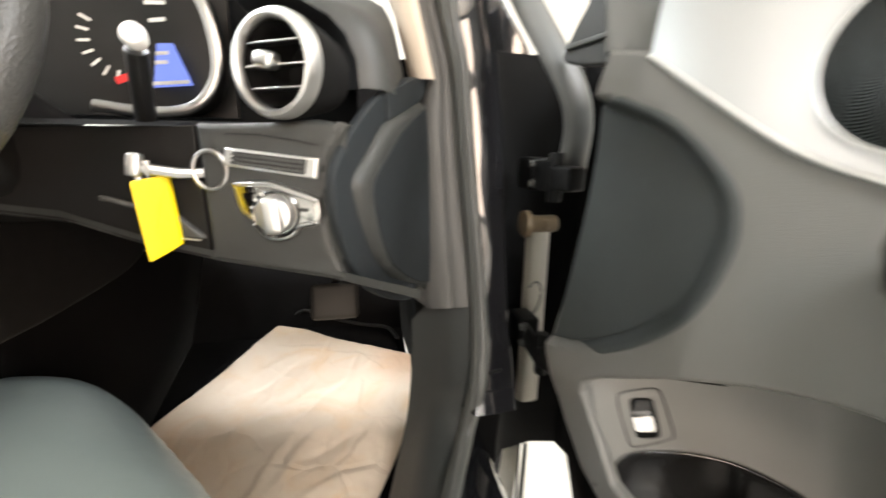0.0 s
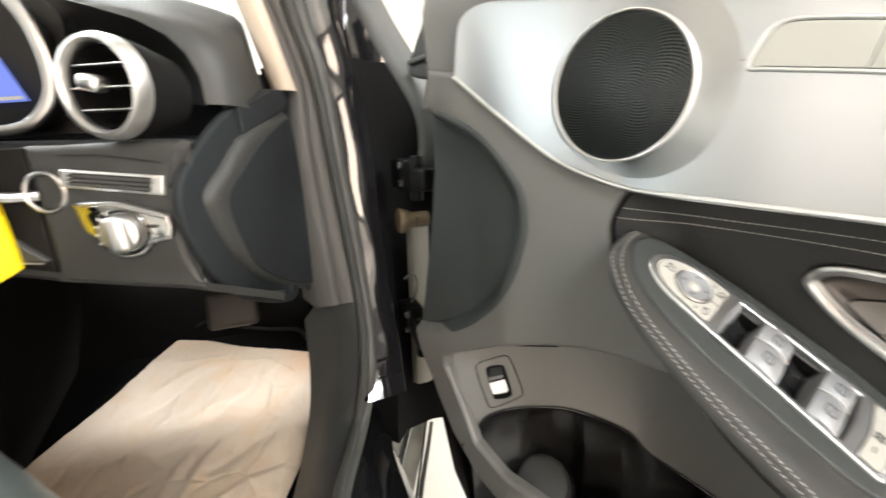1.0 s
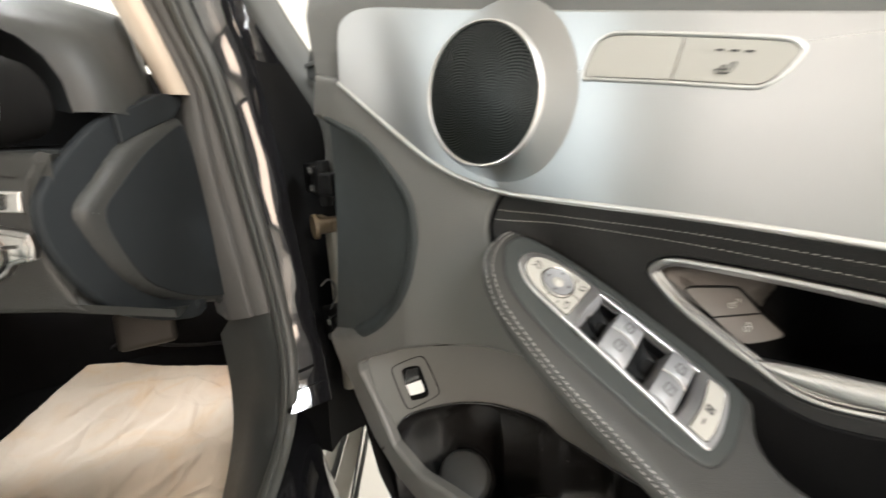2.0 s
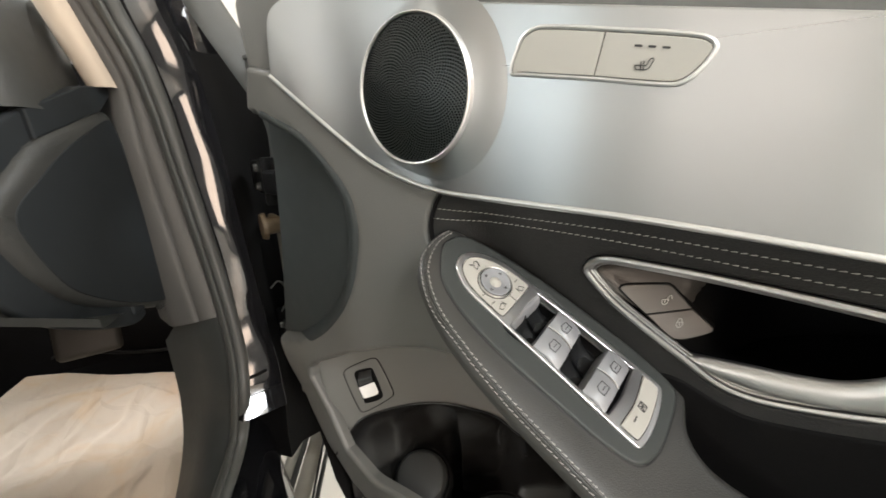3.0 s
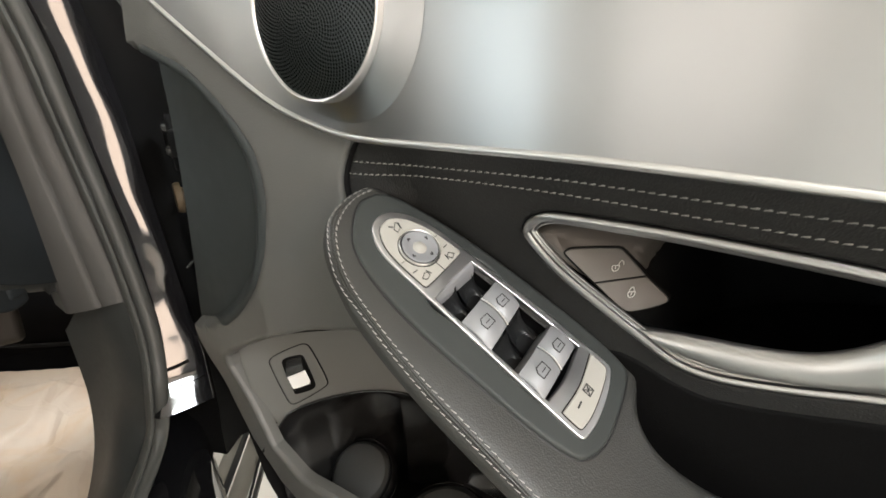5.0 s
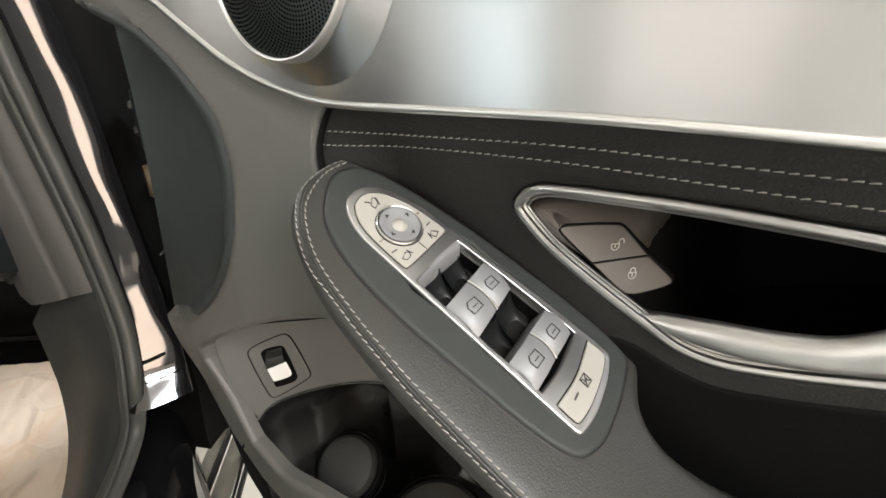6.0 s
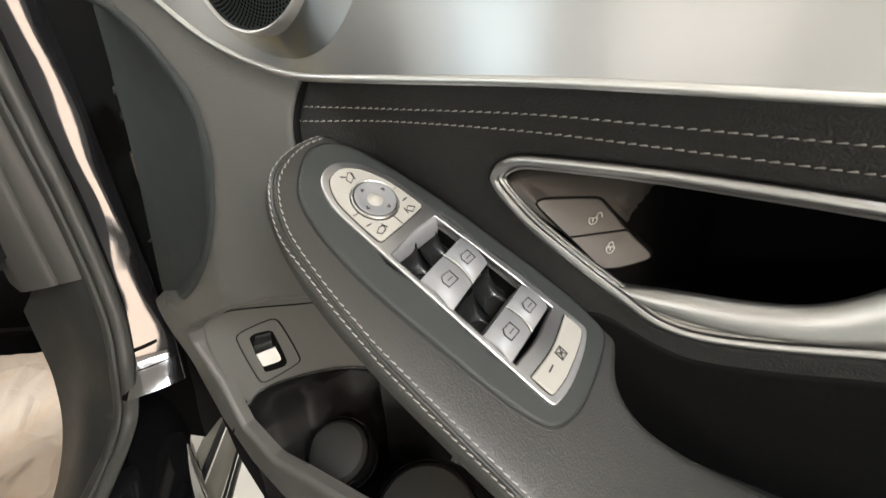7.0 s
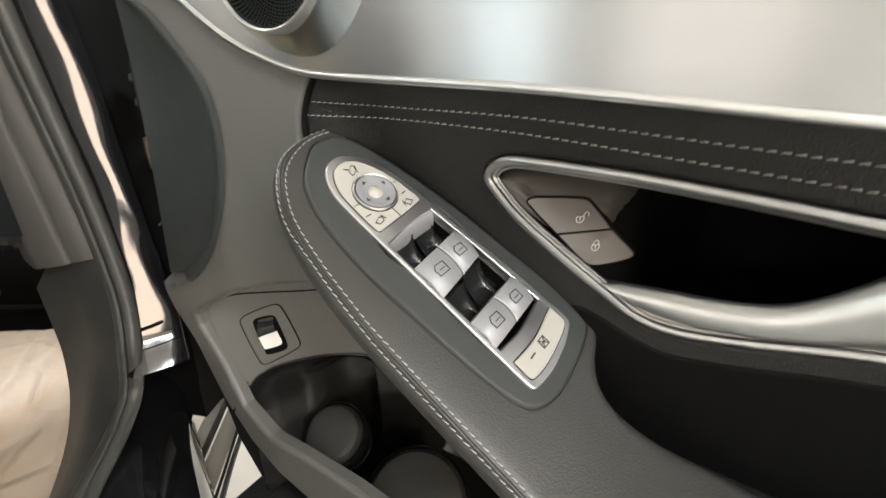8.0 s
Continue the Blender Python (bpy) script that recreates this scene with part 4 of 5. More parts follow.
def seam(line, normal, me, period, parent, tilt=0.0):
    pts = [Vector(p) for p in line]
    acc, want = 0.0, period / 2
    for p, q in zip(pts, pts[1:]):
        seg = (q - p).length
        while want <= acc + seg:
            c = p + (q - p) * ((want - acc) / seg)
            x = (q - p).normalized()
            z = Vector(normal(c) if callable(normal) else normal).normalized()
            y = z.cross(x).normalized()
            z = x.cross(y)
            ob = new("stitch", me)
            ob.parent = parent
            ob.matrix_local = Matrix.Translation(c) @ Matrix((x, y, z)).transposed().to_4x4() @ pose(0, 0, 0, 0, 0, tilt + random.uniform(-3, 3))
            want += period
        acc += seg


thread = stitch_mesh(0.0031, 0.00030)
for line in ([(0.020, 0.7517), (0.0, 0.7511), (-0.058, 0.7495), (-0.127, 0.7475), (-0.19, 0.7425), (-0.245, 0.738), (-0.36, 0.729)], [(0.026, 0.7435), (0.0, 0.7434), (-0.057, 0.7432), (-0.127, 0.740), (-0.19, 0.7342), (-0.245, 0.729), (-0.36, 0.719)]):
    seam([Vector((n_lea(u, z) - 0.0004, u, z)) for u, z in spline(line, 12, False)], (-1, 0, 0.5), thread, 0.0042, mid, 9)
thread2 = stitch_mesh(0.0034, 0.00027)
ROW_OUT = [(-0.0552, -0.0130), (-0.0556, -0.0060), (-0.0551, 0.0045), (-0.0514, 0.0188), (-0.0441, 0.0277), (-0.0331, 0.0358), (-0.0216, 0.0418), (-0.0096, 0.0456), (0.0005, 0.0471), (0.012, 0.0485), (0.0245, 0.0499), (0.0357, 0.0508), (0.0492, 0.0516), (0.064, 0.0521), (0.102, 0.0515), (0.135, 0.0505), (0.2, 0.049), (0.33, 0.046)]
ROW_IN = [(-0.0520, -0.0130), (-0.0526, -0.0060), (-0.0520, 0.0020), (-0.0490, 0.0112), (-0.0438, 0.0205), (-0.0377, 0.0273), (-0.0265, 0.0347), (-0.0149, 0.0398), (-0.0053, 0.0423), (0.0045, 0.0440), (0.0178, 0.0457), (0.0298, 0.0468), (0.0426, 0.0476), (0.0539, 0.0482), (0.1, 0.0475), (0.14, 0.0465), (0.2, 0.045), (0.33, 0.042)]


def roll(a, b):
    q = edge_distance([(a, b)], [spline(ARM, 6)])[0]
    return h_arm(a, b) - (0.007 - math.sqrt(max(0, 0.007**2 - (0.007 - min(q, 0.007)) ** 2)))


for line in (ROW_IN, ROW_OUT):
    seam([arm()(a, b, roll(a, b) + 0.0003) for a, b in spline(line, 12, False)], EZ + EY * 0.5, thread2, 0.0042, armrest, 8)
# the sewn seam between the two rows: two soft welts with a fine valley
for w in (0.36, 0.66):
    welt = [(p.x + (q.x - p.x) * w, p.y + (q.y - p.y) * w) for p, q in zip(spline(ROW_IN, 4, False), spline(ROW_OUT, 4, False))]
    part("seam_welt", tube([arm()(a, b, roll(a, b) - 0.0001) for a, b in welt], 0.0006, 0.0007, 8), M_ARM, armrest)


# ---- car body round the door opening ----
car = thing("door_frame", pose(0, 0, 0), "glossy black car door frame with grey seal and sill trim", "door frame", kind="structure")


def level(rows_, z):
    """Linear reading of a table of (z, value...)."""
    rows_ = sorted(rows_)
    for a, b in zip(rows_, rows_[1:]):
        if z <= b[0]:
            s = clamp((z - a[0]) / (b[0] - a[0]))
            return [p + (q - p) * s for p, q in zip(a[1:], b[1:])]
    return list(rows_[-1][1:])


def lean(z):
    """Slow waves of the pressed steel."""
    return 0.0006 * math.sin(z * 23 + 1) + 0.00015 * math.sin(z * 61)


# outer edge of the rubber seal and of the painted post, by height
SEAL = [(0.30, 0.382), (0.36, 0.392), (0.40, 0.404), (0.45, 0.411), (0.50, 0.4135), (0.55, 0.412), (0.60, 0.409), (0.65, 0.405), (0.70, 0.400), (0.75, 0.395), (0.80, 0.390), (0.85, 0.385), (0.90, 0.376), (0.95, 0.361), (1.25, 0.282)]
EDGE = [(0.28, 0.452), (0.36, 0.4575), (0.45, 0.4565), (0.50, 0.4515), (0.55, 0.449), (0.60, 0.4455), (0.65, 0.442), (0.70, 0.439), (0.75, 0.4365), (0.80, 0.433), (0.85, 0.4275), (0.90, 0.4205), (0.95, 0.404), (1.25, 0.325)]
BODY_Y = [(0.28, 0.60), (0.85, 0.596), (0.95, 0.586), (1.25, 0.50)]
POST_C = Vector((0.38, -0.03, 0.80))


def swept(v):
    """The foot of the post comes backwards in a curve, towards the sill."""
    k = (v.y - 0.25 * max(0, 0.85 - max(v.z, 0.35)) ** 2 - 0.17 * max(0, 0.432 - max(v.z, 0.35)) - POST_C.y) / (v.y - POST_C.y)
    return POST_C + (v - POST_C) * k


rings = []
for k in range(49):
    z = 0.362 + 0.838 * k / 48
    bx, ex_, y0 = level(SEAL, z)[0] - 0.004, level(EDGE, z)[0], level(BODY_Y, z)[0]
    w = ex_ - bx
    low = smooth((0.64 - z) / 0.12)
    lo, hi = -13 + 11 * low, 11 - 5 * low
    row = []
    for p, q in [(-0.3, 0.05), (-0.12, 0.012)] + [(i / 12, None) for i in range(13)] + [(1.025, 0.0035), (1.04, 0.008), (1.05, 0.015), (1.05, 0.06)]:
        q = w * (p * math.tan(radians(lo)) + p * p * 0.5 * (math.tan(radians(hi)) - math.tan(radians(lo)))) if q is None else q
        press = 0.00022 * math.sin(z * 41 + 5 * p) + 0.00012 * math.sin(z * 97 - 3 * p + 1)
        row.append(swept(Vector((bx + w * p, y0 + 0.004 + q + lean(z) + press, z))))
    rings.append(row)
# inner strip is matt black instead of paint mirroring the dark cabin
part("post_return", loft([r[:3] for r in rings], False), M_MATT, car, "matt black inner side of the door post, in place of a dark reflection", 60)
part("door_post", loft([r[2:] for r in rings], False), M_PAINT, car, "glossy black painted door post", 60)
# wing recess, coloured near-black so that it keeps its shade
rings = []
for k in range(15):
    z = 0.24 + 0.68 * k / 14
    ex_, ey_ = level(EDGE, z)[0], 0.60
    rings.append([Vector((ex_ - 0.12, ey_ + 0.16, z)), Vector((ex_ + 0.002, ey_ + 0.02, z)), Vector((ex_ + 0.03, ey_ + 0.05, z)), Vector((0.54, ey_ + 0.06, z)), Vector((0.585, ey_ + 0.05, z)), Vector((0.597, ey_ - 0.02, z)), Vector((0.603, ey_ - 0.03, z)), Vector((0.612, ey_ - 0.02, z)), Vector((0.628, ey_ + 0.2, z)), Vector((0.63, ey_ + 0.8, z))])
part("hinge_recess", loft(rings, False), M_HOLLOW, car, "recess of the front wing behind the hinges, its shade in the black colour", 60)
FOOT = [(0.436, 0.886), (0.436, 0.886), (0.500, 0.886), (0.500, 0.886), (0.494, 0.925), (0.452, 0.985), (0.37, 1.12), (0.37, 1.12), (0.32, 1.12), (0.32, 1.12), (0.40, 0.97), (0.428, 0.915)]
part("pillar_foot", sheet(FOOT, lambda x, z, h: Vector((x, 0.655 + 4 * (x - 0.46) ** 2 - h, z)), 0.006, 0.03, 0.01), M_PAINT, car, "glossy black foot of the windscreen pillar")
# step and seam where the post meets the sill
for z, p0, p1, r_ in ((0.437, 0.02, 0.62, 0.0022), (0.404, 0.12, 0.95, 0.0008)):
    bx, ex_, y0 = level(SEAL, z)[0] - 0.004, level(EDGE, z)[0], level(BODY_Y, z)[0]
    run = [swept(Vector((bx + (ex_ - bx) * (p0 + (p1 - p0) * k / 8), y0 + 0.0035 + 0.0015 * (k / 8) ** 3, z + 0.004 * (k / 8) ** 2))) for k in range(9)]
    part("post_step", tube(run, r_, r_ * 1.2, 8), M_MATT, car, "dark step between the post and the sill")
# rubber seal round the opening
bead = spline([tuple(swept(Vector((level(SEAL, z)[0] - 0.0095, level(BODY_Y, z)[0] - 0.004, z)))) for z in (1.25, 1.1, 0.95, 0.90, 0.85, 0.80, 0.75, 0.70, 0.65, 0.60, 0.55, 0.50, 0.46, 0.42)] + [(0.3845, 0.552, 0.385), (0.369, 0.528, 0.360), (0.350, 0.492, 0.347), (0.333, 0.455, 0.342), (0.31, 0.38, 0.34), (0.29, 0.2, 0.34), (0.285, -0.4, 0.34)], 6, False)
part("door_seal", tube(bead, 0.0095, 0.011, 14, False, (0.3, -1, 0.3)), M_RUBBER, car, "grey rubber door seal")
lip = []
for a, b in zip([bead[0]] + bead, bead[1:] + [bead[-1]]):
    lip.append((b - a).normalized().cross(Vector((0.3, -1, 0.3))).normalized())
lip_line = [p + (n if n.x < 0 else -n) * 0.0118 + Vector((0, -0.002, 0)) for p, n in zip(bead, lip)]
part("seal_lip", tube(lip_line, 0.0046, 0.0075, 10, False, (0.3, -1, 0.3)), M_RUBBER, car, "inner lip of the rubber seal")
# trim band between the seal and the end of the dashboard
BAND_IN = [(0.556, 0.327), (0.60, 0.325), (0.65, 0.3235), (0.70, 0.322), (0.75, 0.321), (0.80, 0.320), (0.85, 0.323), (0.868, 0.329), (0.90, 0.320), (0.94, 0.306), (0.975, 0.290), (1.25, 0.21)]
rings = []
for k in range(41):
    z = 0.556 + 0.69 * (k / 40) ** 1.2
    a, b, y0 = level(BAND_IN, z)[0], level(SEAL, z)[0] - 0.0195, level(BODY_Y, z)[0]
    row = [Vector((a - 0.012, y0 + 0.045, z)), Vector((a, y0 + 0.006, z))]
    for p, q in ((0.03, 0.001), (0.10, -0.003), (0.42, -0.0065), (0.50, -0.0058), (0.545, -0.0035), (0.62, -0.0055), (0.85, -0.0045), (0.96, -0.001), (1.0, 0.006)):
        v = Vector((a + (b - a) * p, y0 + q, z))
        row.append(v.lerp(swept(v), p))
    rings.append(row)
rings.insert(0, [p + Vector((0, 0.012, 0.002)) for p in rings[0]])
part("pillar_band", loft(rings, False), M_BAND, car, "grey trim band beside the dashboard", 50)
# kick and sill trim below the band
sill_out = [bead[i] + Vector((-0.004, 0.004, 0)) for i in range(len(bead)) if bead[i].z < 0.562]
line = spline([(0.343, 0.628, 0.562), (0.343, 0.63, 0.50), (0.341, 0.632, 0.45), (0.333, 0.622, 0.39), (0.316, 0.60, 0.335), (0.294, 0.545, 0.302), (0.268, 0.46, 0.29), (0.245, 0.2, 0.28), (0.24, -0.4, 0.28)], 12, False)
inner = [line[round(i * (len(line) - 1) / (len(sill_out) - 1))] for i in range(len(sill_out))]
mids = [a * 0.62 + b * 0.38 + Vector((0.0, -0.008, 0.008)) for a, b in zip(inner, sill_out)]
m2 = [a * 0.2 + b * 0.8 + Vector((0, -0.006, 0.004)) for a, b in zip(inner, sill_out)]
part("sill_trim", loft([[p + Vector((-0.03, 0.03, -0.05)) for p in inner], inner, [a.lerp(b, 0.5) + Vector((0, -0.003, 0.003)) for a, b in zip(inner, mids)], mids, [a.lerp(b, 0.5) + Vector((0, -0.002, 0.002)) for a, b in zip(mids, m2)], m2, sill_out], False), M_SILL, car, "dark grey sill and kick trim", 60)
# scuffs on the sill trim
for z0, t0, t1 in ((0.395, 0.45, 0.75), (0.347, 0.2, 0.32)):
    i0 = min(range(1, len(inner) - 2), key=lambda i: abs(inner[i].z - z0))
    mark = [inner[i0 + j].lerp(mids[i0 + j], t0 + (t1 - t0) * k) + Vector((0, -0.0004, 0.0003)) for j, k in ((1, 0.0), (0, 0.45), (0, 1.0))]
    part("scuff", tube(spline([tuple(p) for p in mark], 5, False), 0.0007, 0.0005, 6), M_STITCH, car, "pale scuff on the sill trim")
# sill below the seal, with its glossy side
rings = []
for k in range(12):
    y = 0.72 - 1.1 * k / 11
    rings.append([Vector((x, y, z)) for x, z in ((0.33, 0.335), (0.37, 0.333), (0.405, 0.325), (0.428, 0.30), (0.436, 0.26), (0.43, 0.2), (0.40, 0.16), (0.34, 0.15))])
part("sill_side", loft(rings, False), M_PAINT, car, "glossy black painted sill", 60)
for name, path, w, mat in (("sill_lip", [(0.3920, 0.50, 0.2), (0.4300, 0.574, 0.2), (0.4820, 0.673, 0.2), (0.5120, 0.73, 0.2)], 0.006, M_BLACK), ("sill_lip", [(0.4320, 0.48, 0.2), (0.4650, 0.548, 0.2), (0.5090, 0.640, 0.2), (0.5420, 0.71, 0.2)], 0.0025, M_BLACK), ("sill_flange", [(0.4400, 0.475, 0.198), (0.4705, 0.543, 0.198), (0.5170, 0.634, 0.198), (0.5500, 0.70, 0.198)], 0.0045, M_RUBBER)):
    part(name, tube(spline(path, 6, False), w, 0.003, 8), mat, car, "rubber lip under the sill")
UNDER = [(0.3920, 0.50, 0.2), (0.4300, 0.574, 0.2), (0.4820, 0.673, 0.2), (0.5120, 0.73, 0.2)]
for name, a0, a1 in (("sill_underside", -0.030, -0.008), ("sill_strake", 0.006, 0.037)):
    runs = [[Vector(p) + Vector((0.80, -0.60, 0)) * (a0 + (a1 - a0) * q) + Vector((0, 0, -0.006 + 0.003 * math.sin(q * math.pi))) for p in spline(UNDER, 6, False)] for q in (0, 0.1, 0.5, 0.9, 1)]
    part(name, loft(runs, False), M_STRAKE, car, "beige strip under the sill", 60)
# two unseen boxes, added to block light and shape the trim's reflections
part("unseen_headliner", box(1.5, 1.5, 0.02, pose(-0.47, -0.3, 1.26), 0.004), M_HEADLINER, car, "unseen beige roof lining, added to shade the cabin")
part("unseen_far_door", box(0.04, 1.9, 0.40, pose(-1.25, -0.1, 0.53), 0.01), M_CARRIER, car, "unseen grey far door lining, added to dim reflections in the trim")
# hinges
for z, s in ((0.752, 1.0), (0.512, 1.1)):
    b = join(box(0.03, 0.05, 0.045, pose(0.484, 0.60, z), 0.004), box(0.006, 0.07, 0.038, pose(0.474, 0.555, z, 0, 0, -6), 0.002), lathe([(0.0, -0.03), (0.008, -0.03), (0.009, -0.027), (0.009, 0.027), (0.008, 0.03), (0.0, 0.03)], pose(0.474, 0.515, z), 16), box(0.03, 0.03, 0.03, pose(0.482, 0.50, z, 0, 0, 20), 0.004))
    part("hinge", b, M_STEEL, car, "dark steel door hinge")
    for dz in (-0.012, 0.014):
        part("hinge_bolt", lathe([(0.0, 0.006), (0.004, 0.006), (0.0055, 0.004), (0.0055, 0.0), (0.008, -0.001)], pose(0.4705, 0.572, z + dz, 0, -90, 0), 6), M_CUP, car, "steel hinge bolt")
part("door_check", join(box(0.010, 0.07, 0.016, pose(0.49, 0.60, 0.682, 0, 0, 5), 0.003), lathe([(0.0, -0.024), (0.018, -0.024), (0.0195, -0.021), (0.0195, -0.017), (0.0125, -0.016), (0.0125, 0.022), (0.011, 0.025), (0.0, 0.025)], pose(0.487, 0.578, 0.682, 0, 90, 0), 24)), M_BRASS, car, "dull brass-coloured door check bolt")
# panel in the recess, given a pale colour in place of light on it
plate_ = [[Vector((x, 0.622 - y, z)) for x, y in ((0.492, -0.01), (0.495, 0.0), (0.500, 0.004), (0.518, 0.004), (0.528, 0.0), (0.535, -0.02))] for z in (0.36, 0.44, 0.46, 0.48, 0.56, 0.60, 0.66)]
part("hinge_panel", loft(plate_, False), M_STRAKE, car, "panel behind the hinges, paled in colour to look lit", 60)
arch = spline([(0.425, 0.575, 1.0), (0.446, 0.552, 0.945), (0.470, 0.528, 0.892), (0.490, 0.516, 0.850), (0.499, 0.515, 0.815), (0.499, 0.520, 0.775), (0.497, 0.522, 0.752)], 6, False)
part("corner_seal", tube(arch, 0.021, 0.010, 16, False, (0.2, -1, 0)), M_RUBBER, car, "thick grey rubber corner seal beside the hinge")
part("hinge_spring", tube(spline([(0.455, 0.53, 0.604), (0.466, 0.53, 0.612), (0.474, 0.53, 0.600), (0.472, 0.53, 0.580), (0.464, 0.53, 0.566)], 6, False), 0.0014, 0.0014, 8), M_CUP, car, "bent steel spring of the lower hinge")
# beige pillar trim above the dashboard
rings = []
for k in range(9):
    z = 0.868 + 0.35 * k / 8
    sx = -0.30 * (z - 0.868)
    rings.append([Vector((0.308 + sx, 0.61 - 0.18 * (z - 0.868), z)), Vector((0.311 + sx, 0.585 - 0.18 * (z - 0.868), z)), Vector((0.323 + sx, 0.575 - 0.18 * (z - 0.868), z)), Vector((0.333 + sx, 0.578 - 0.18 * (z - 0.868), z)), Vector((0.340 + sx, 0.60 - 0.18 * (z - 0.868), z)), Vector((0.372 + sx, 0.625 - 0.18 * (z - 0.868), z))])
part("pillar_trim", loft(rings, False), M_PILLAR, car, "beige windscreen pillar trim", 60)


# ---- footwell ----
def mat_z(y):
    return 0.236 + 0.23 * (y - 0.867)


rings = [[Vector((x, y, mat_z(y) - 0.012 + max(0, y - 1.12) ** 1.2 * 1.5)) for x in (-0.2, -0.1, 0.0, 0.1, 0.2, 0.3, 0.345)] for y in (0.2, 0.5, 0.8, 1.0, 1.12, 1.2, 1.3, 1.4, 1.5)]
part("carpet", loft(rings, False), M_CARPET, car, "black footwell carpet")
part("firewall_carpet", box(0.7, 0.02, 0.8, pose(0.05, 1.42, 0.6)), M_CARPET, car)
part("kick_panel", box(0.02, 0.74, 0.45, pose(0.372, 1.06, 0.42)), M_CARPET, car)
CON = [(0.2, 0.80), (0.2, 0.80), (0.66, 0.76), (1.05, 0.62), (1.05, 0.62), (0.928, 0.555), (0.7, 0.543), (0.6, 0.546), (0.2, 0.55), (0.2, 0.55)]
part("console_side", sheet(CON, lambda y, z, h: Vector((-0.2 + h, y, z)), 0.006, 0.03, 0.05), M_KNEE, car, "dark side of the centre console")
part("console_carpet", box(0.02, 1.3, 0.45, pose(-0.222, 0.8, 0.34)), M_CARPET, car)

mat_out = [(-0.152, 0.867), (-0.152, 0.867), (-0.09, 0.953), (0.012, 1.124), (0.012, 1.124), (0.07, 1.103), (0.114, 1.073), (0.177, 1.039), (0.25, 1.012), (0.350, 0.968), (0.350, 0.968), (0.335, 0.82), (0.298, 0.72), (0.232, 0.60), (0.17, 0.5), (0.17, 0.5), (-0.2, 0.62), (-0.2, 0.62), (-0.19, 0.8)]


FOLDS = [(0.05, 0.93, 0.8, 0.6, 0.007, 0.010, 0.12), (0.13, 0.84, 0.7, 0.7, 0.006, 0.008, 0.10), (0.18, 0.985, 0.95, -0.3, 0.007, 0.010, 0.09), (0.0, 0.8, 0.9, 0.35, 0.006, 0.010, 0.10), (0.1, 0.72, 0.6, 0.8, 0.006, 0.009, 0.09), (0.22, 0.86, 0.3, 0.95, 0.005, 0.008, 0.08), (0.08, 1.02, 0.97, -0.2, 0.005, 0.009, 0.08), (-0.03, 0.9, 0.2, 0.98, 0.004, 0.008, 0.07), (0.16, 0.9, 0.98, 0.2, -0.005, 0.009, 0.08), (0.06, 0.78, 0.98, -0.15, -0.005, 0.01, 0.10), (0.24, 0.76, 0.75, 0.66, 0.004, 0.008, 0.07), (0.12, 0.64, 0.9, 0.4, 0.005, 0.009, 0.1), (0.20, 0.93, 0.55, 0.83, 0.006, 0.005, 0.07), (0.02, 0.97, 0.9, 0.43, -0.005, 0.006, 0.08), (0.14, 1.0, 0.3, 0.95, 0.005, 0.005, 0.06), (0.1, 0.88, 0.85, 0.5, -0.005, 0.005, 0.06), (0.25, 0.95, 0.6, -0.8, 0.005, 0.006, 0.05), (0.05, 0.7, 0.5, 0.86, 0.005, 0.006, 0.08), (0.17, 0.74, 0.95, 0.3, -0.006, 0.006, 0.07)]


def crumple(x, y, h):
    w = 0.0
    for cx, cy, dx, dy_, amp, wid, run in FOLDS:
        k = math.hypot(dx, dy_)
        l = ((x - cx) * dx + (y - cy) * dy_) / k
        d = ((x - cx) * dy_ - (y - cy) * dx) / k + 0.006 * math.sin(l * 40)
        w += 0.65 * amp * max(0, 1 - abs(d) / (wid * (3.4 if d > 0 else 1.3))) * math.exp(-(l / run) ** 2)
    q = Vector((x * 13, y * 13, 0.3))
    w += 0.006 * noise.noise(q * 0.55) + 0.0045 * abs(noise.noise(q)) + 0.0028 * abs(noise.noise(q * 2.1)) + 0.0012 * abs(noise.noise(q * 4.6))
    return Vector((x, y, mat_z(y) + 0.019 + w + h))


paper = part("paper_floor_mat", sheet(mat_out, crumple, 0.0006, 0.0006, 0.0045, 6), M_PAPER)
tagged(paper, "creased pale brown paper mat lying in the footwell", "floor mat")
RM = [(-0.19, 0.6), (-0.19, 0.6), (0.30, 0.5), (0.30, 0.5), (0.325, 0.97), (0.30, 1.085), (0.12, 1.15), (0.05, 1.16), (-0.03, 1.10), (-0.12, 0.98)]
rm_edge = [Vector((x, y, mat_z(y) + z)) for x, y, z in spline([(0.04, 1.165, 0.012), (0.075, 1.16, 0.034), (0.11, 1.15, 0.03), (0.17, 1.125, 0.022), (0.24, 1.10, 0.018), (0.30, 1.075, 0.022), (0.325, 1.03, 0.02)], 6, False)]
rm = part("carpet_floor_mat", sheet(RM, lambda x, y, h: Vector((x, y, mat_z(y) + 0.0 + h)), 0.004, 0.008, 0.03), M_CARPET)
tagged(rm, "black carpet floor mat under the paper", "floor mat")
part("mat_edge", tube(rm_edge, 0.006, 0.004, 8), M_KNEE, rm)

pedal = thing("brake_pedal", pose(0.178, 0.90, 0.46, -20), "worn pale brown rubber brake pedal under the dashboard", "pedal")
part("pedal_pad", box(0.100, 0.024, 0.078, Matrix(), 0.0115), M_PEDAL, pedal)
part("pedal_arm", box(0.02, 0.02, 0.25, pose(0, 0.04, 0.12, 12), 0.004), M_BLACK, pedal)

# ---- dashboard ----
dash = thing("dashboard", pose(0, 0, 0), "grey grained dashboard with round vent and light switch", "dashboard")


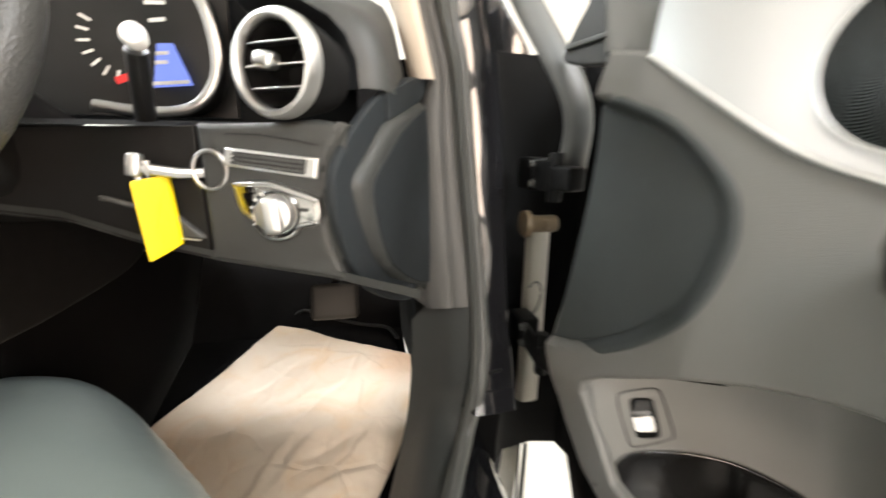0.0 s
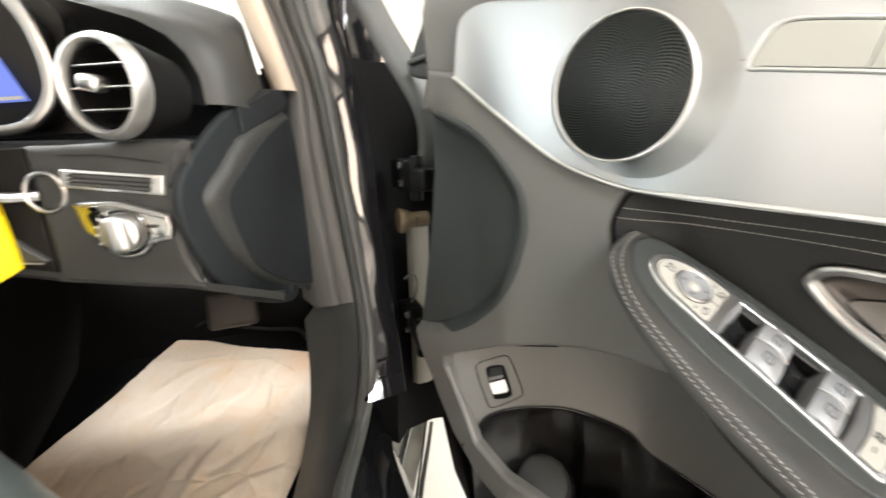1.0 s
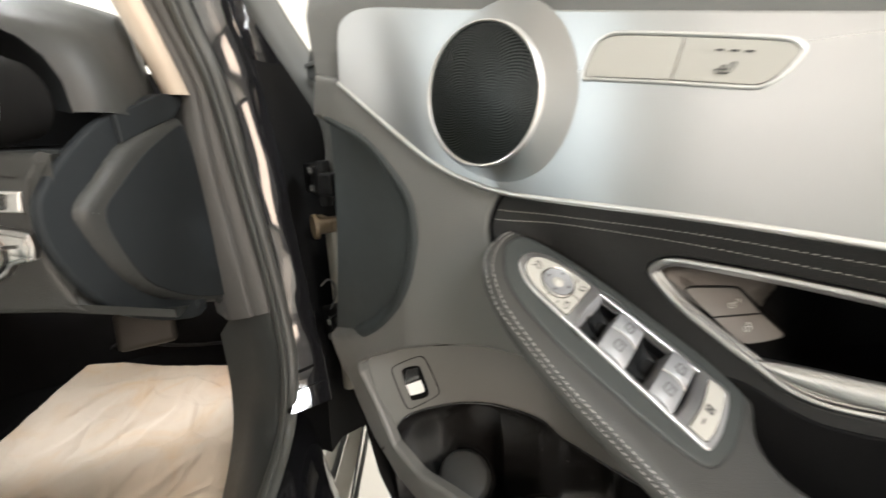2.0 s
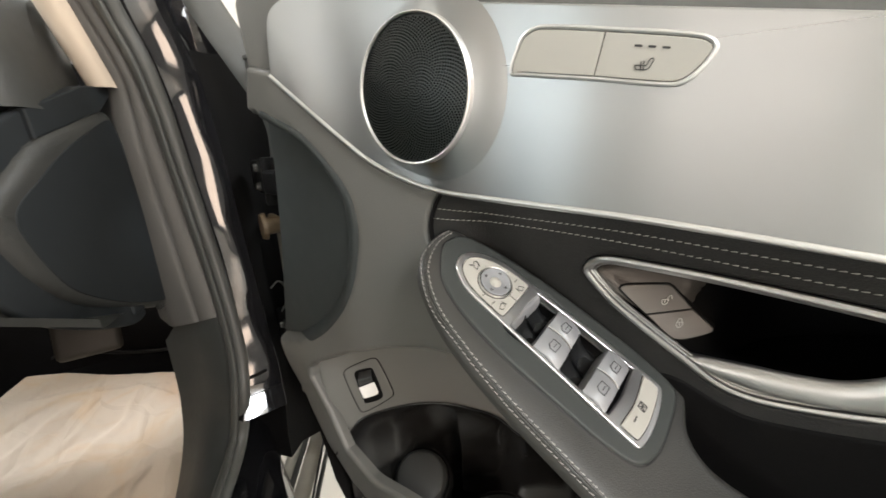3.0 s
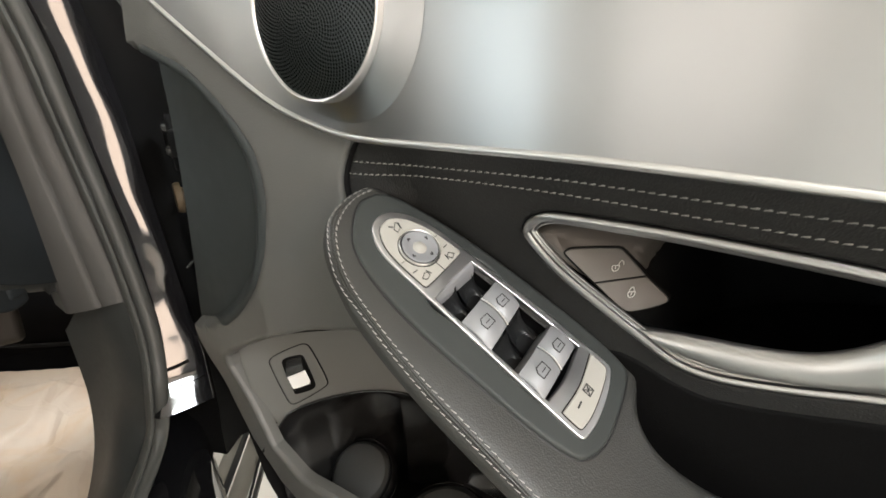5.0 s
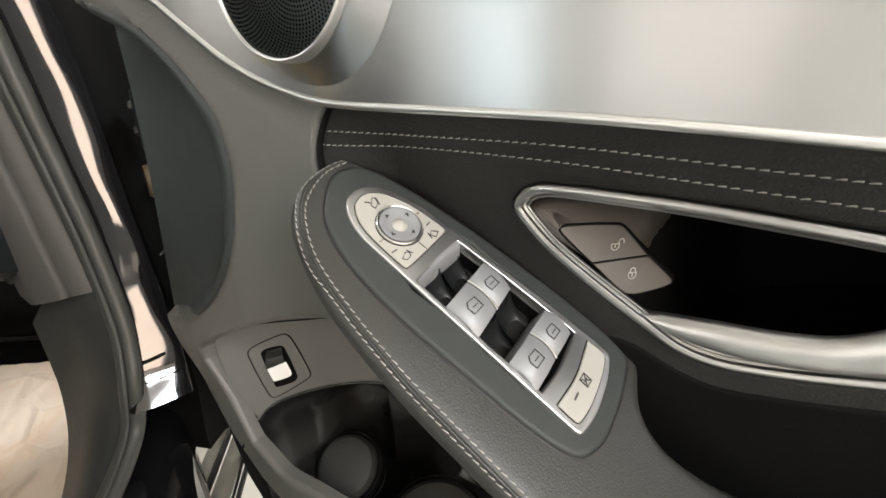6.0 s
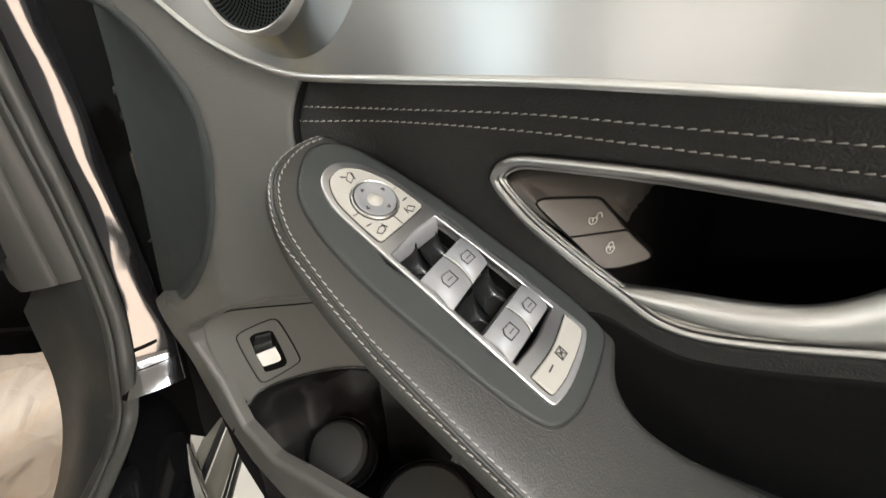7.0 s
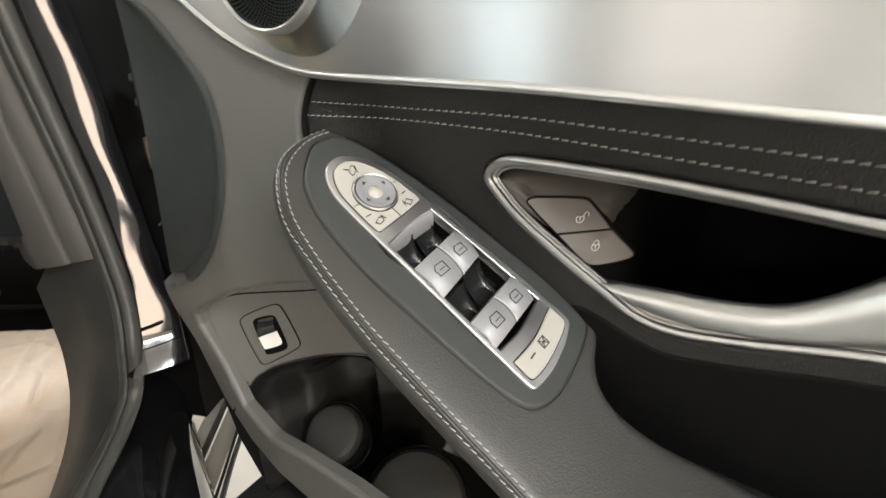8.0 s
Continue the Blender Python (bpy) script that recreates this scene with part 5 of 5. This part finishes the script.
def dy(x):
    return 0.44 + 0.25 * (0.2 - x)


def on_dash(lift=0.0):
    return lambda x, z, h: Vector((x - 0.2425 * (h + lift), dy(x) - 0.97 * (h + lift), z))


FAS = [(0.093, 0.806), (0.093, 0.806), (0.093, 0.679), (0.093, 0.679), (0.13, 0.673), (0.17, 0.667), (0.222, 0.659), (0.222, 0.659), (0.206, 0.70), (0.203, 0.755), (0.212, 0.785), (0.226, 0.806), (0.226, 0.806), (0.2, 0.810), (0.17, 0.808), (0.12, 0.806)]
KNEE = [(-0.30, 0.74), (-0.30, 0.74), (-0.045, 0.715), (0.03, 0.692), (0.091, 0.6795), (0.091, 0.6795), (0.091, 0.804), (0.091, 0.804), (-0.30, 0.80), (-0.30, 0.80)]
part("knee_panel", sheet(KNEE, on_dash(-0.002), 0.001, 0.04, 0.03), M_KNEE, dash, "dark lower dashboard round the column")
part("fascia", sheet(FAS, on_dash(), 0.006, 0.04, 0.02), M_DASH, dash, "dark grey lower dashboard")
rings = [[Vector((x, dy(x) + d, level([(-0.3, 0.74), (-0.045, 0.715), (0.03, 0.692), (0.102, 0.677), (0.2, 0.663), (0.3, 0.640)], x)[0] + e)) for x in (-0.3, -0.2, -0.1, -0.045, 0.03, 0.1, 0.15, 0.2, 0.25, 0.29)] for d, e in ((0.0, 0.01), (0.003, 0.0), (0.02, -0.006), (0.2, -0.05), (0.6, -0.02))]
part("under_panel", loft(rings, False), M_DASH, dash, "underside of the dashboard")
# end frame and cap beside the door opening
def on_end(lift):
    return lambda a, b, h: Vector((0.295 + 0.51 * a + 0.86 * (h + lift), 0.55 + 0.86 * a - 0.51 * (h + lift), b))


FRAME = [(-0.058, 0.841), (-0.10, 0.818), (-0.135, 0.790), (-0.156, 0.761), (-0.153, 0.718), (-0.117, 0.656), (-0.062, 0.616), (0.004, 0.588), (0.026, 0.590), (0.03, 0.60), (0.03, 0.60), (0.05, 0.76), (0.03, 0.862), (0.03, 0.862)]
part("end_frame", sheet(FRAME, on_end(-0.001), 0.004, 0.004, 0.02), M_PAD, dash, "dark frame of the dashboard end")
BEVEL = [(0.034, 0.8445), (-0.015, 0.831), (-0.060, 0.8135), (-0.101, 0.782), (-0.130, 0.757), (-0.122, 0.724), (-0.097, 0.678), (-0.058, 0.640), (0.0, 0.612), (0.056, 0.589), (0.064, 0.60), (0.066, 0.70), (0.062, 0.80), (0.05, 0.838)]
part("end_bevel", sheet(BEVEL, on_end(0.008), 0.016, 0.003, 0.012), M_DASH, dash, "rounded grey rim of the dashboard end cap")
CAP = [(0.033, 0.832), (-0.027, 0.8055), (-0.069, 0.778), (-0.1025, 0.7505), (-0.0980, 0.716), (-0.075, 0.671), (-0.04, 0.642), (0.01, 0.615), (0.056, 0.5985), (0.056, 0.5985), (0.056, 0.70), (0.050, 0.79), (0.042, 0.829)]
part("end_cap", sheet(CAP, on_end(0.0088), 0.001, 0.004, 0.02), M_PAD, dash, "smooth dark end cap of the dashboard")
CTOP = [(-0.058, 0.8415), (-0.058, 0.8415), (0.018, 0.868), (0.018, 0.868), (0.068, 0.870), (0.068, 0.870), (0.036, 0.842), (0.036, 0.842), (-0.056, 0.8135), (-0.056, 0.8135)]
part("end_top", sheet(CTOP, on_end(0.004), 0.002, 0.012, 0.02), M_PAD, dash, "dark upper corner of the dashboard end")
part("end_foot", box(0.02, 0.03, 0.016, pose(0.292, 0.57, 0.607, 0, 0, 55), 0.004), M_PAD, dash)
part("column_lever", tube(spline([(0.004, 0.476, 0.7395), (0.012, 0.475, 0.738), (0.021, 0.475, 0.735), (0.03, 0.478, 0.731)], 6, False), 0.0014, 0.0026, 8), M_CUP, dash, "dark grey column lever")
REL = [(0.066, 0.722), (0.074, 0.716), (0.088, 0.7035), (0.089, 0.7), (0.066, 0.702), (0.064, 0.706)]
part("release_handle", sheet(REL, on_dash(0.004), 0.002, 0.008, 0.01), M_CUP, dash, "grey release handle under the column")
part("release_edge", strokes([[(0.064, 0.702), (0.088, 0.6998)]], 0.0016, on_dash(0.006), 0.001), M_RING, dash)
# top pad
TOP = []
for d, z, left in ((0.03, 0.843, 0.240), (0.031, 0.87, 0.238), (0.034, 0.892, 0.229), (0.038, 0.908, 0.214), (0.043, 0.921, 0.19), (0.05, 0.931, 0.155), (0.06, 0.941, 0.115), (0.085, 0.958, 0.11), (0.14, 0.975, 0.10), (0.3, 0.986, 0.10), (0.6, 0.98, 0.10)):
    xr = 0.292 - 0.15 * (z - 0.843)
    TOP.append([Vector((left + (xr - left) * k / 8, 0.455 + d + 0.07 * (k / 8) ** 3, z - 0.004 * (k / 8) ** 3)) for k in range(9)])
part("top_pad", loft(TOP, False), M_DASH, dash, "soft grey top of the dashboard", 60)
part("top_end", loft([[r[-1] for r in TOP], [r[-1] + Vector((0.008, 0.02, -0.004)) for r in TOP], [r[-1] + Vector((0.012, 0.1, -0.02)) for r in TOP]], False), M_DASH, dash, "", 60)
part("vent_surround", loft([[r[0] for r in TOP], [r[0] + Vector((-0.002, 0.006, -0.001)) for r in TOP], [Vector((0.175, 0.5, 0.855)).lerp(r[0], 0.8) + Vector((0, 0.03, 0)) for r in TOP], [Vector((0.19, 0.55, 0.855)).lerp(r[0], 0.5) + Vector((0, 0.03, 0)) for r in TOP]], False), M_BLACK, dash, "", 60)
part("binnacle_floor", loft([[Vector((x, y, z)) for x in (-0.3, -0.1, 0.0, 0.1, 0.24)] for y, z in ((0.47, 0.803), (0.52, 0.81), (0.66, 0.815), (0.68, 0.97))], False), M_MATT, dash, "", 60)
# round air vent
VM = Matrix.Translation((0.170, dy(0.17) - 0.012, 0.8525)) @ pose(0, 0, 0, 90, 0, -34)
vent = part("air_vent", lathe([(0.0345, -0.006), (0.0352, 0.003), (0.0375, 0.0065), (0.0410, 0.006), (0.0432, 0.001), (0.0434, -0.008)], VM, 64), M_SATIN, dash, "round air vent with silver ring")
part("vent_housing", lathe([(0.0430, -0.006), (0.0432, -0.014), (0.0405, -0.03), (0.034, -0.06)], VM, 48), M_MATT, vent)
part("vent_throat", lathe([(0.033, 0.0), (0.031, -0.02), (0.027, -0.05), (0.0, -0.05)], VM, 48), M_BLACK, vent)
for z in (-0.018, 0.0, 0.018):
    w = 2 * math.sqrt(0.0315**2 - z * z)
    part("vent_slat", box(w, 0.0022, 0.012, VM @ pose(0, z, -0.006, 0, 0, 0), 0.0007), M_BLACK, vent)
    part("slat_edge", box(w * 0.98, 0.0012, 0.001, VM @ pose(0, z, 0.0004, 0, 0, 0), 0.0003), M_SATIN, vent)
part("vent_knob", box(0.020, 0.014, 0.016, VM @ pose(-0.004, 0.003, 0.004, 0, 0, -12), 0.005), M_SATIN, vent, "silver vent knob")
# slot with a silver rim under the vent
STR = [(0.118, 0.7857), (0.118, 0.7857), (0.2012, 0.7768), (0.2012, 0.7768), (0.1985, 0.7572), (0.1985, 0.7572), (0.1142, 0.7685), (0.1142, 0.7685)]
slot = part("dash_slot", sheet(STR, on_dash(0.002), 0.003, 0.006, 0.02), M_SATIN, dash, "silver rimmed slot in the dashboard")
STI = [(0.1265, 0.7820), (0.1265, 0.7820), (0.1905, 0.7752), (0.1905, 0.7752), (0.1875, 0.7615), (0.1875, 0.7615), (0.1240, 0.7703), (0.1240, 0.7703)]
part("slot_opening", sheet(STI, on_dash(0.0026), 0.0008, 0.003, 0.02), M_BLACK, slot)
for k in (0.15, 0.5, 0.85):
    part("slot_slat", strokes([[(0.1262 - 0.002 * k, 0.7810 - 0.0105 * k), (0.1898 - 0.002 * k, 0.7742 - 0.0115 * k)]], 0.0026, on_dash(0.003), 0.001), M_CUP, slot)
part("dash_seam", strokes([[(0.12, 0.797), (0.15, 0.7965), (0.18, 0.792), (0.2, 0.788)]], 0.0014, on_dash(0.0003), 0.0003), M_BLACK, dash)
# headlamp switch
LSW = [(0.1190, 0.7540), (0.1190, 0.7540), (0.140, 0.7555), (0.160, 0.7550), (0.181, 0.7480), (0.200, 0.7405), (0.2012, 0.736), (0.2018, 0.7275), (0.199, 0.7180), (0.1985, 0.7165), (0.1825, 0.7128), (0.1765, 0.7055), (0.168, 0.7012), (0.155, 0.7015), (0.1455, 0.7090), (0.1385, 0.7200), (0.1265, 0.7285)]


def on_switch(lift):
    """The plate of the headlamp switch bulges out of the dashboard and falls back to its inboard end."""
    def put(x, z, h):
        return on_dash(lift + 0.0100 - 0.43 * max(0, 0.1425 - x) - 0.06 * max(0, x - 0.165))(x, z, h)
    return put


ls = part("headlamp_switch", sheet(LSW, on_switch(0.0), 0.0026, 0.014, 0.008), M_FRAME, dash, "silver rimmed rotary headlamp switch")
part("switch_face", sheet(grown(LSW, -0.0038), on_switch(0.0005), 0.001, 0.002, 0.008, 3), M_DKCHROME, ls, "dark mirror-finished switch plate")
LM = Matrix.Translation(on_switch(0.0005)(0.1625, 0.7265, 0)) @ pose(0, 0, 0, 90, 0, -14)
part("knob_ring", lathe([(0.0185, -0.001), (0.0195, 0.0016), (0.0212, 0.0022), (0.0222, 0.001), (0.0225, -0.003)], LM, 40), M_GLOSS, ls)
part("knob", lathe([(0.0, 0.010), (0.0135, 0.010), (0.0160, 0.0085), (0.0170, 0.005), (0.0178, -0.002)], LM, 40), M_RING, ls, "silver rotary knob")
part("knob_grip", box(0.019, 0.034, 0.014, LM @ pose(0.001, 0, 0.0105, 0, 0, 6), 0.0062), M_RING, ls)
for k in range(5):
    q = radians(118 + 22 * k)
    part("switch_mark", strokes([[(0.1625 + 0.0195 * math.cos(q), 0.7265 + 0.0195 * math.sin(q)), (0.1625 + 0.0215 * math.cos(q), 0.7265 + 0.0215 * math.sin(q))]], 0.0016, on_switch(0.0029), 0.0004), M_ICONW, ls)
part("switch_mark", strokes([[(0.184, 0.731), (0.190, 0.7305)]], 0.003, on_switch(0.0012), 0.0004), M_CUP, ls)

# ---- instrument cluster, stalk, wheel ----
cl = thing("instrument_cluster", pose(0.0, 0.58, 0.9, 0, 0, 0), "instrument cluster with lit blue display and silver hood edge", "instrument cluster")
part("backing", box(0.36, 0.01, 0.16, pose(-0.09, 0.06, 0.0)), M_BLACK, cl)
hood = spline([(0.072, 0, 0.055), (0.088, 0, 0.02), (0.093, 0, -0.025), (0.083, 0, -0.055), (0.06, 0, -0.075), (0.02, 0, -0.08), (-0.03, 0, -0.074)], 8, False)
part("cluster_hood", tube([Vector((p.x, -0.02, p.z)) for p in hood], 0.006, 0.005, 10, False, (0, 1, 0)), M_FRAME, cl, "silver hood edge of the cluster")
part("hood_shell", loft([[Vector((p.x, -0.018, p.z)) for p in hood], [Vector((p.x - 0.01, 0.06, p.z)) for p in hood]], False), M_BLACK, cl)
DSP = [(0.014, 0.000), (0.014, 0.000), (0.030, 0.001), (0.030, 0.001), (0.046, -0.044), (0.046, -0.044), (0.004, -0.048), (0.004, -0.048)]
part("display", sheet(DSP, lambda x, z, h: Vector((x, 0.04 - h, z)), 0.0005, 0.004, 0.03), M_SCREEN, cl, "lit blue display")
for bar in ([(0.012, 0.05), (0.024, 0.05)], [(0.012, 0.04), (0.03, 0.041)], [(0.014, 0.022), (0.028, 0.024)], [(0.016, -0.012), (0.026, -0.011)], [(0.014, -0.022), (0.024, -0.021)], [(0.006, -0.045), (0.044, -0.0415)]):
    part("display_bar", strokes([bar], 0.004, lambda x, z, h: Vector((x, 0.033 - h, z))), M_ICONW, cl)
for k in range(7):
    q = radians(150 + 17 * k)
    part("dial_tick", strokes([[(-0.018 + 0.036 * math.cos(q), 0.002 + 0.036 * math.sin(q)), (-0.018 + 0.046 * math.cos(q), 0.002 + 0.046 * math.sin(q))]], 0.0028, lambda x, z, h: Vector((x, 0.04 - h, z))), M_ICONW, cl)
part("dial_red_mark", strokes([[(-0.028, -0.042), (-0.012, -0.036)]], 0.008, lambda x, z, h: Vector((x, 0.035 - h, z))), M_RED, cl)

stalk = thing("column_stalk", pose(0.055, 0.47, 0.872), "black column stalk with bright round end", "stalk")
part("stalk_arm", tube([(-0.022, 0.05, -0.07), (-0.013, 0.03, -0.04), (-0.003, 0.008, -0.006)], 0.009, 0.011, 12), M_BLACK, stalk)
part("stalk_end", lathe([(0.0, 0.009), (0.0055, 0.008), (0.0085, 0.006), (0.010, 0.0), (0.0095, -0.010)], pose(0, 0, 0.004, 80, 0, 15), 28), M_WHITE, stalk, "bright round stalk end")

sw_ = thing("steering_wheel", pose(-0.138, 0.37, 0.865, 68, 0, 0), "leather steering wheel with textured rim", "steering wheel")
part("rim", tube([(0.172 * math.cos(k / 48 * 2 * math.pi), 0.172 * math.sin(k / 48 * 2 * math.pi), 0) for k in range(48)], 0.0165, 0.0185, 14, True), M_WHEEL, sw_)
part("hub", lathe([(0.0, 0.02), (0.05, 0.018), (0.065, 0.008), (0.07, -0.03)], Matrix(), 32), M_BLACK, sw_)
for q in (0, 180, 270):
    part("spoke", box(0.12, 0.035, 0.016, pose(0, 0, 0, 0, 0, q) @ pose(0.11, 0, 0), 0.006), M_SATIN if q != 0 else M_CARRIER, sw_)
part("column_cover", box(0.13, 0.12, 0.3, pose(0, -0.005, -0.17), 0.03), M_KNEE, sw_)

# ---- key with its yellow tag ----
key = thing("key_tag", pose(0.058, 0.45, 0.0), "yellow plastic key tag hanging from the ignition ring", "key tag")
TAG = [(-0.018, 0.754), (-0.016, 0.757), (0.011, 0.760), (0.013, 0.757), (0.0165, 0.6985), (0.0145, 0.695), (-0.0115, 0.684), (-0.0135, 0.686)]
part("tag", sheet(TAG, lambda x, z, h: Vector((0.74 * x, 0.58 * (x + 0.008) - h, z)), 0.0015, 0.003, 0.02), M_TAG, key)
part("key_blade", tube([(-0.012, 0.0, 0.768), (0.0, 0.004, 0.766), (0.02, 0.01, 0.762), (0.038, 0.016, 0.762)], 0.004, 0.005, 8), M_FRAME, key)
part("key_loop", tube([(-0.008, 0.0, 0.757 + 0.0), (-0.012, -0.001, 0.765), (-0.008, 0, 0.772), (-0.001, 0, 0.772), (-0.001, 0, 0.757)], 0.002, 0.0035, 8), M_FRAME, key)
part("key_head", box(0.012, 0.010, 0.020, pose(-0.010, 0.0, 0.770, 0, 10, 0), 0.003), M_SATIN, key, "silver key clasp")
part("ignition_ring", tube([(0.045 + 0.014 * math.cos(q / 28 * 2 * math.pi), 0.012, 0.765 + 0.0175 * math.sin(q / 28 * 2 * math.pi)) for q in range(28)], 0.002, 0.003, 8, True, (0, 1, 0)), M_FRAME, key)

# ---- driver's seat ----
SEAT = [(-0.42, 0.66), (-0.3, 0.685), (-0.181, 0.655), (-0.063, 0.575), (0.047, 0.462), (0.099, 0.389), (0.125, 0.25), (0.125, -0.3), (0.10, -0.45), (-0.4, -0.45), (-0.5, -0.3), (-0.5, 0.5)]
seat = thing("driver_seat_cushion", pose(0, 0, 0), "dark grey leather driver's seat cushion", "car seat")
part("cushion", sheet(SEAT, lambda x, y, h: Vector((x, y, 0.512 + h - 0.05 * smooth((y - 0.2) / 0.5) + 0.02 * math.cos(x * 9) + 0.045 * smooth((0.09 - x) / 0.22))), 0.085, 0.16, 0.014), M_SEAT, seat)
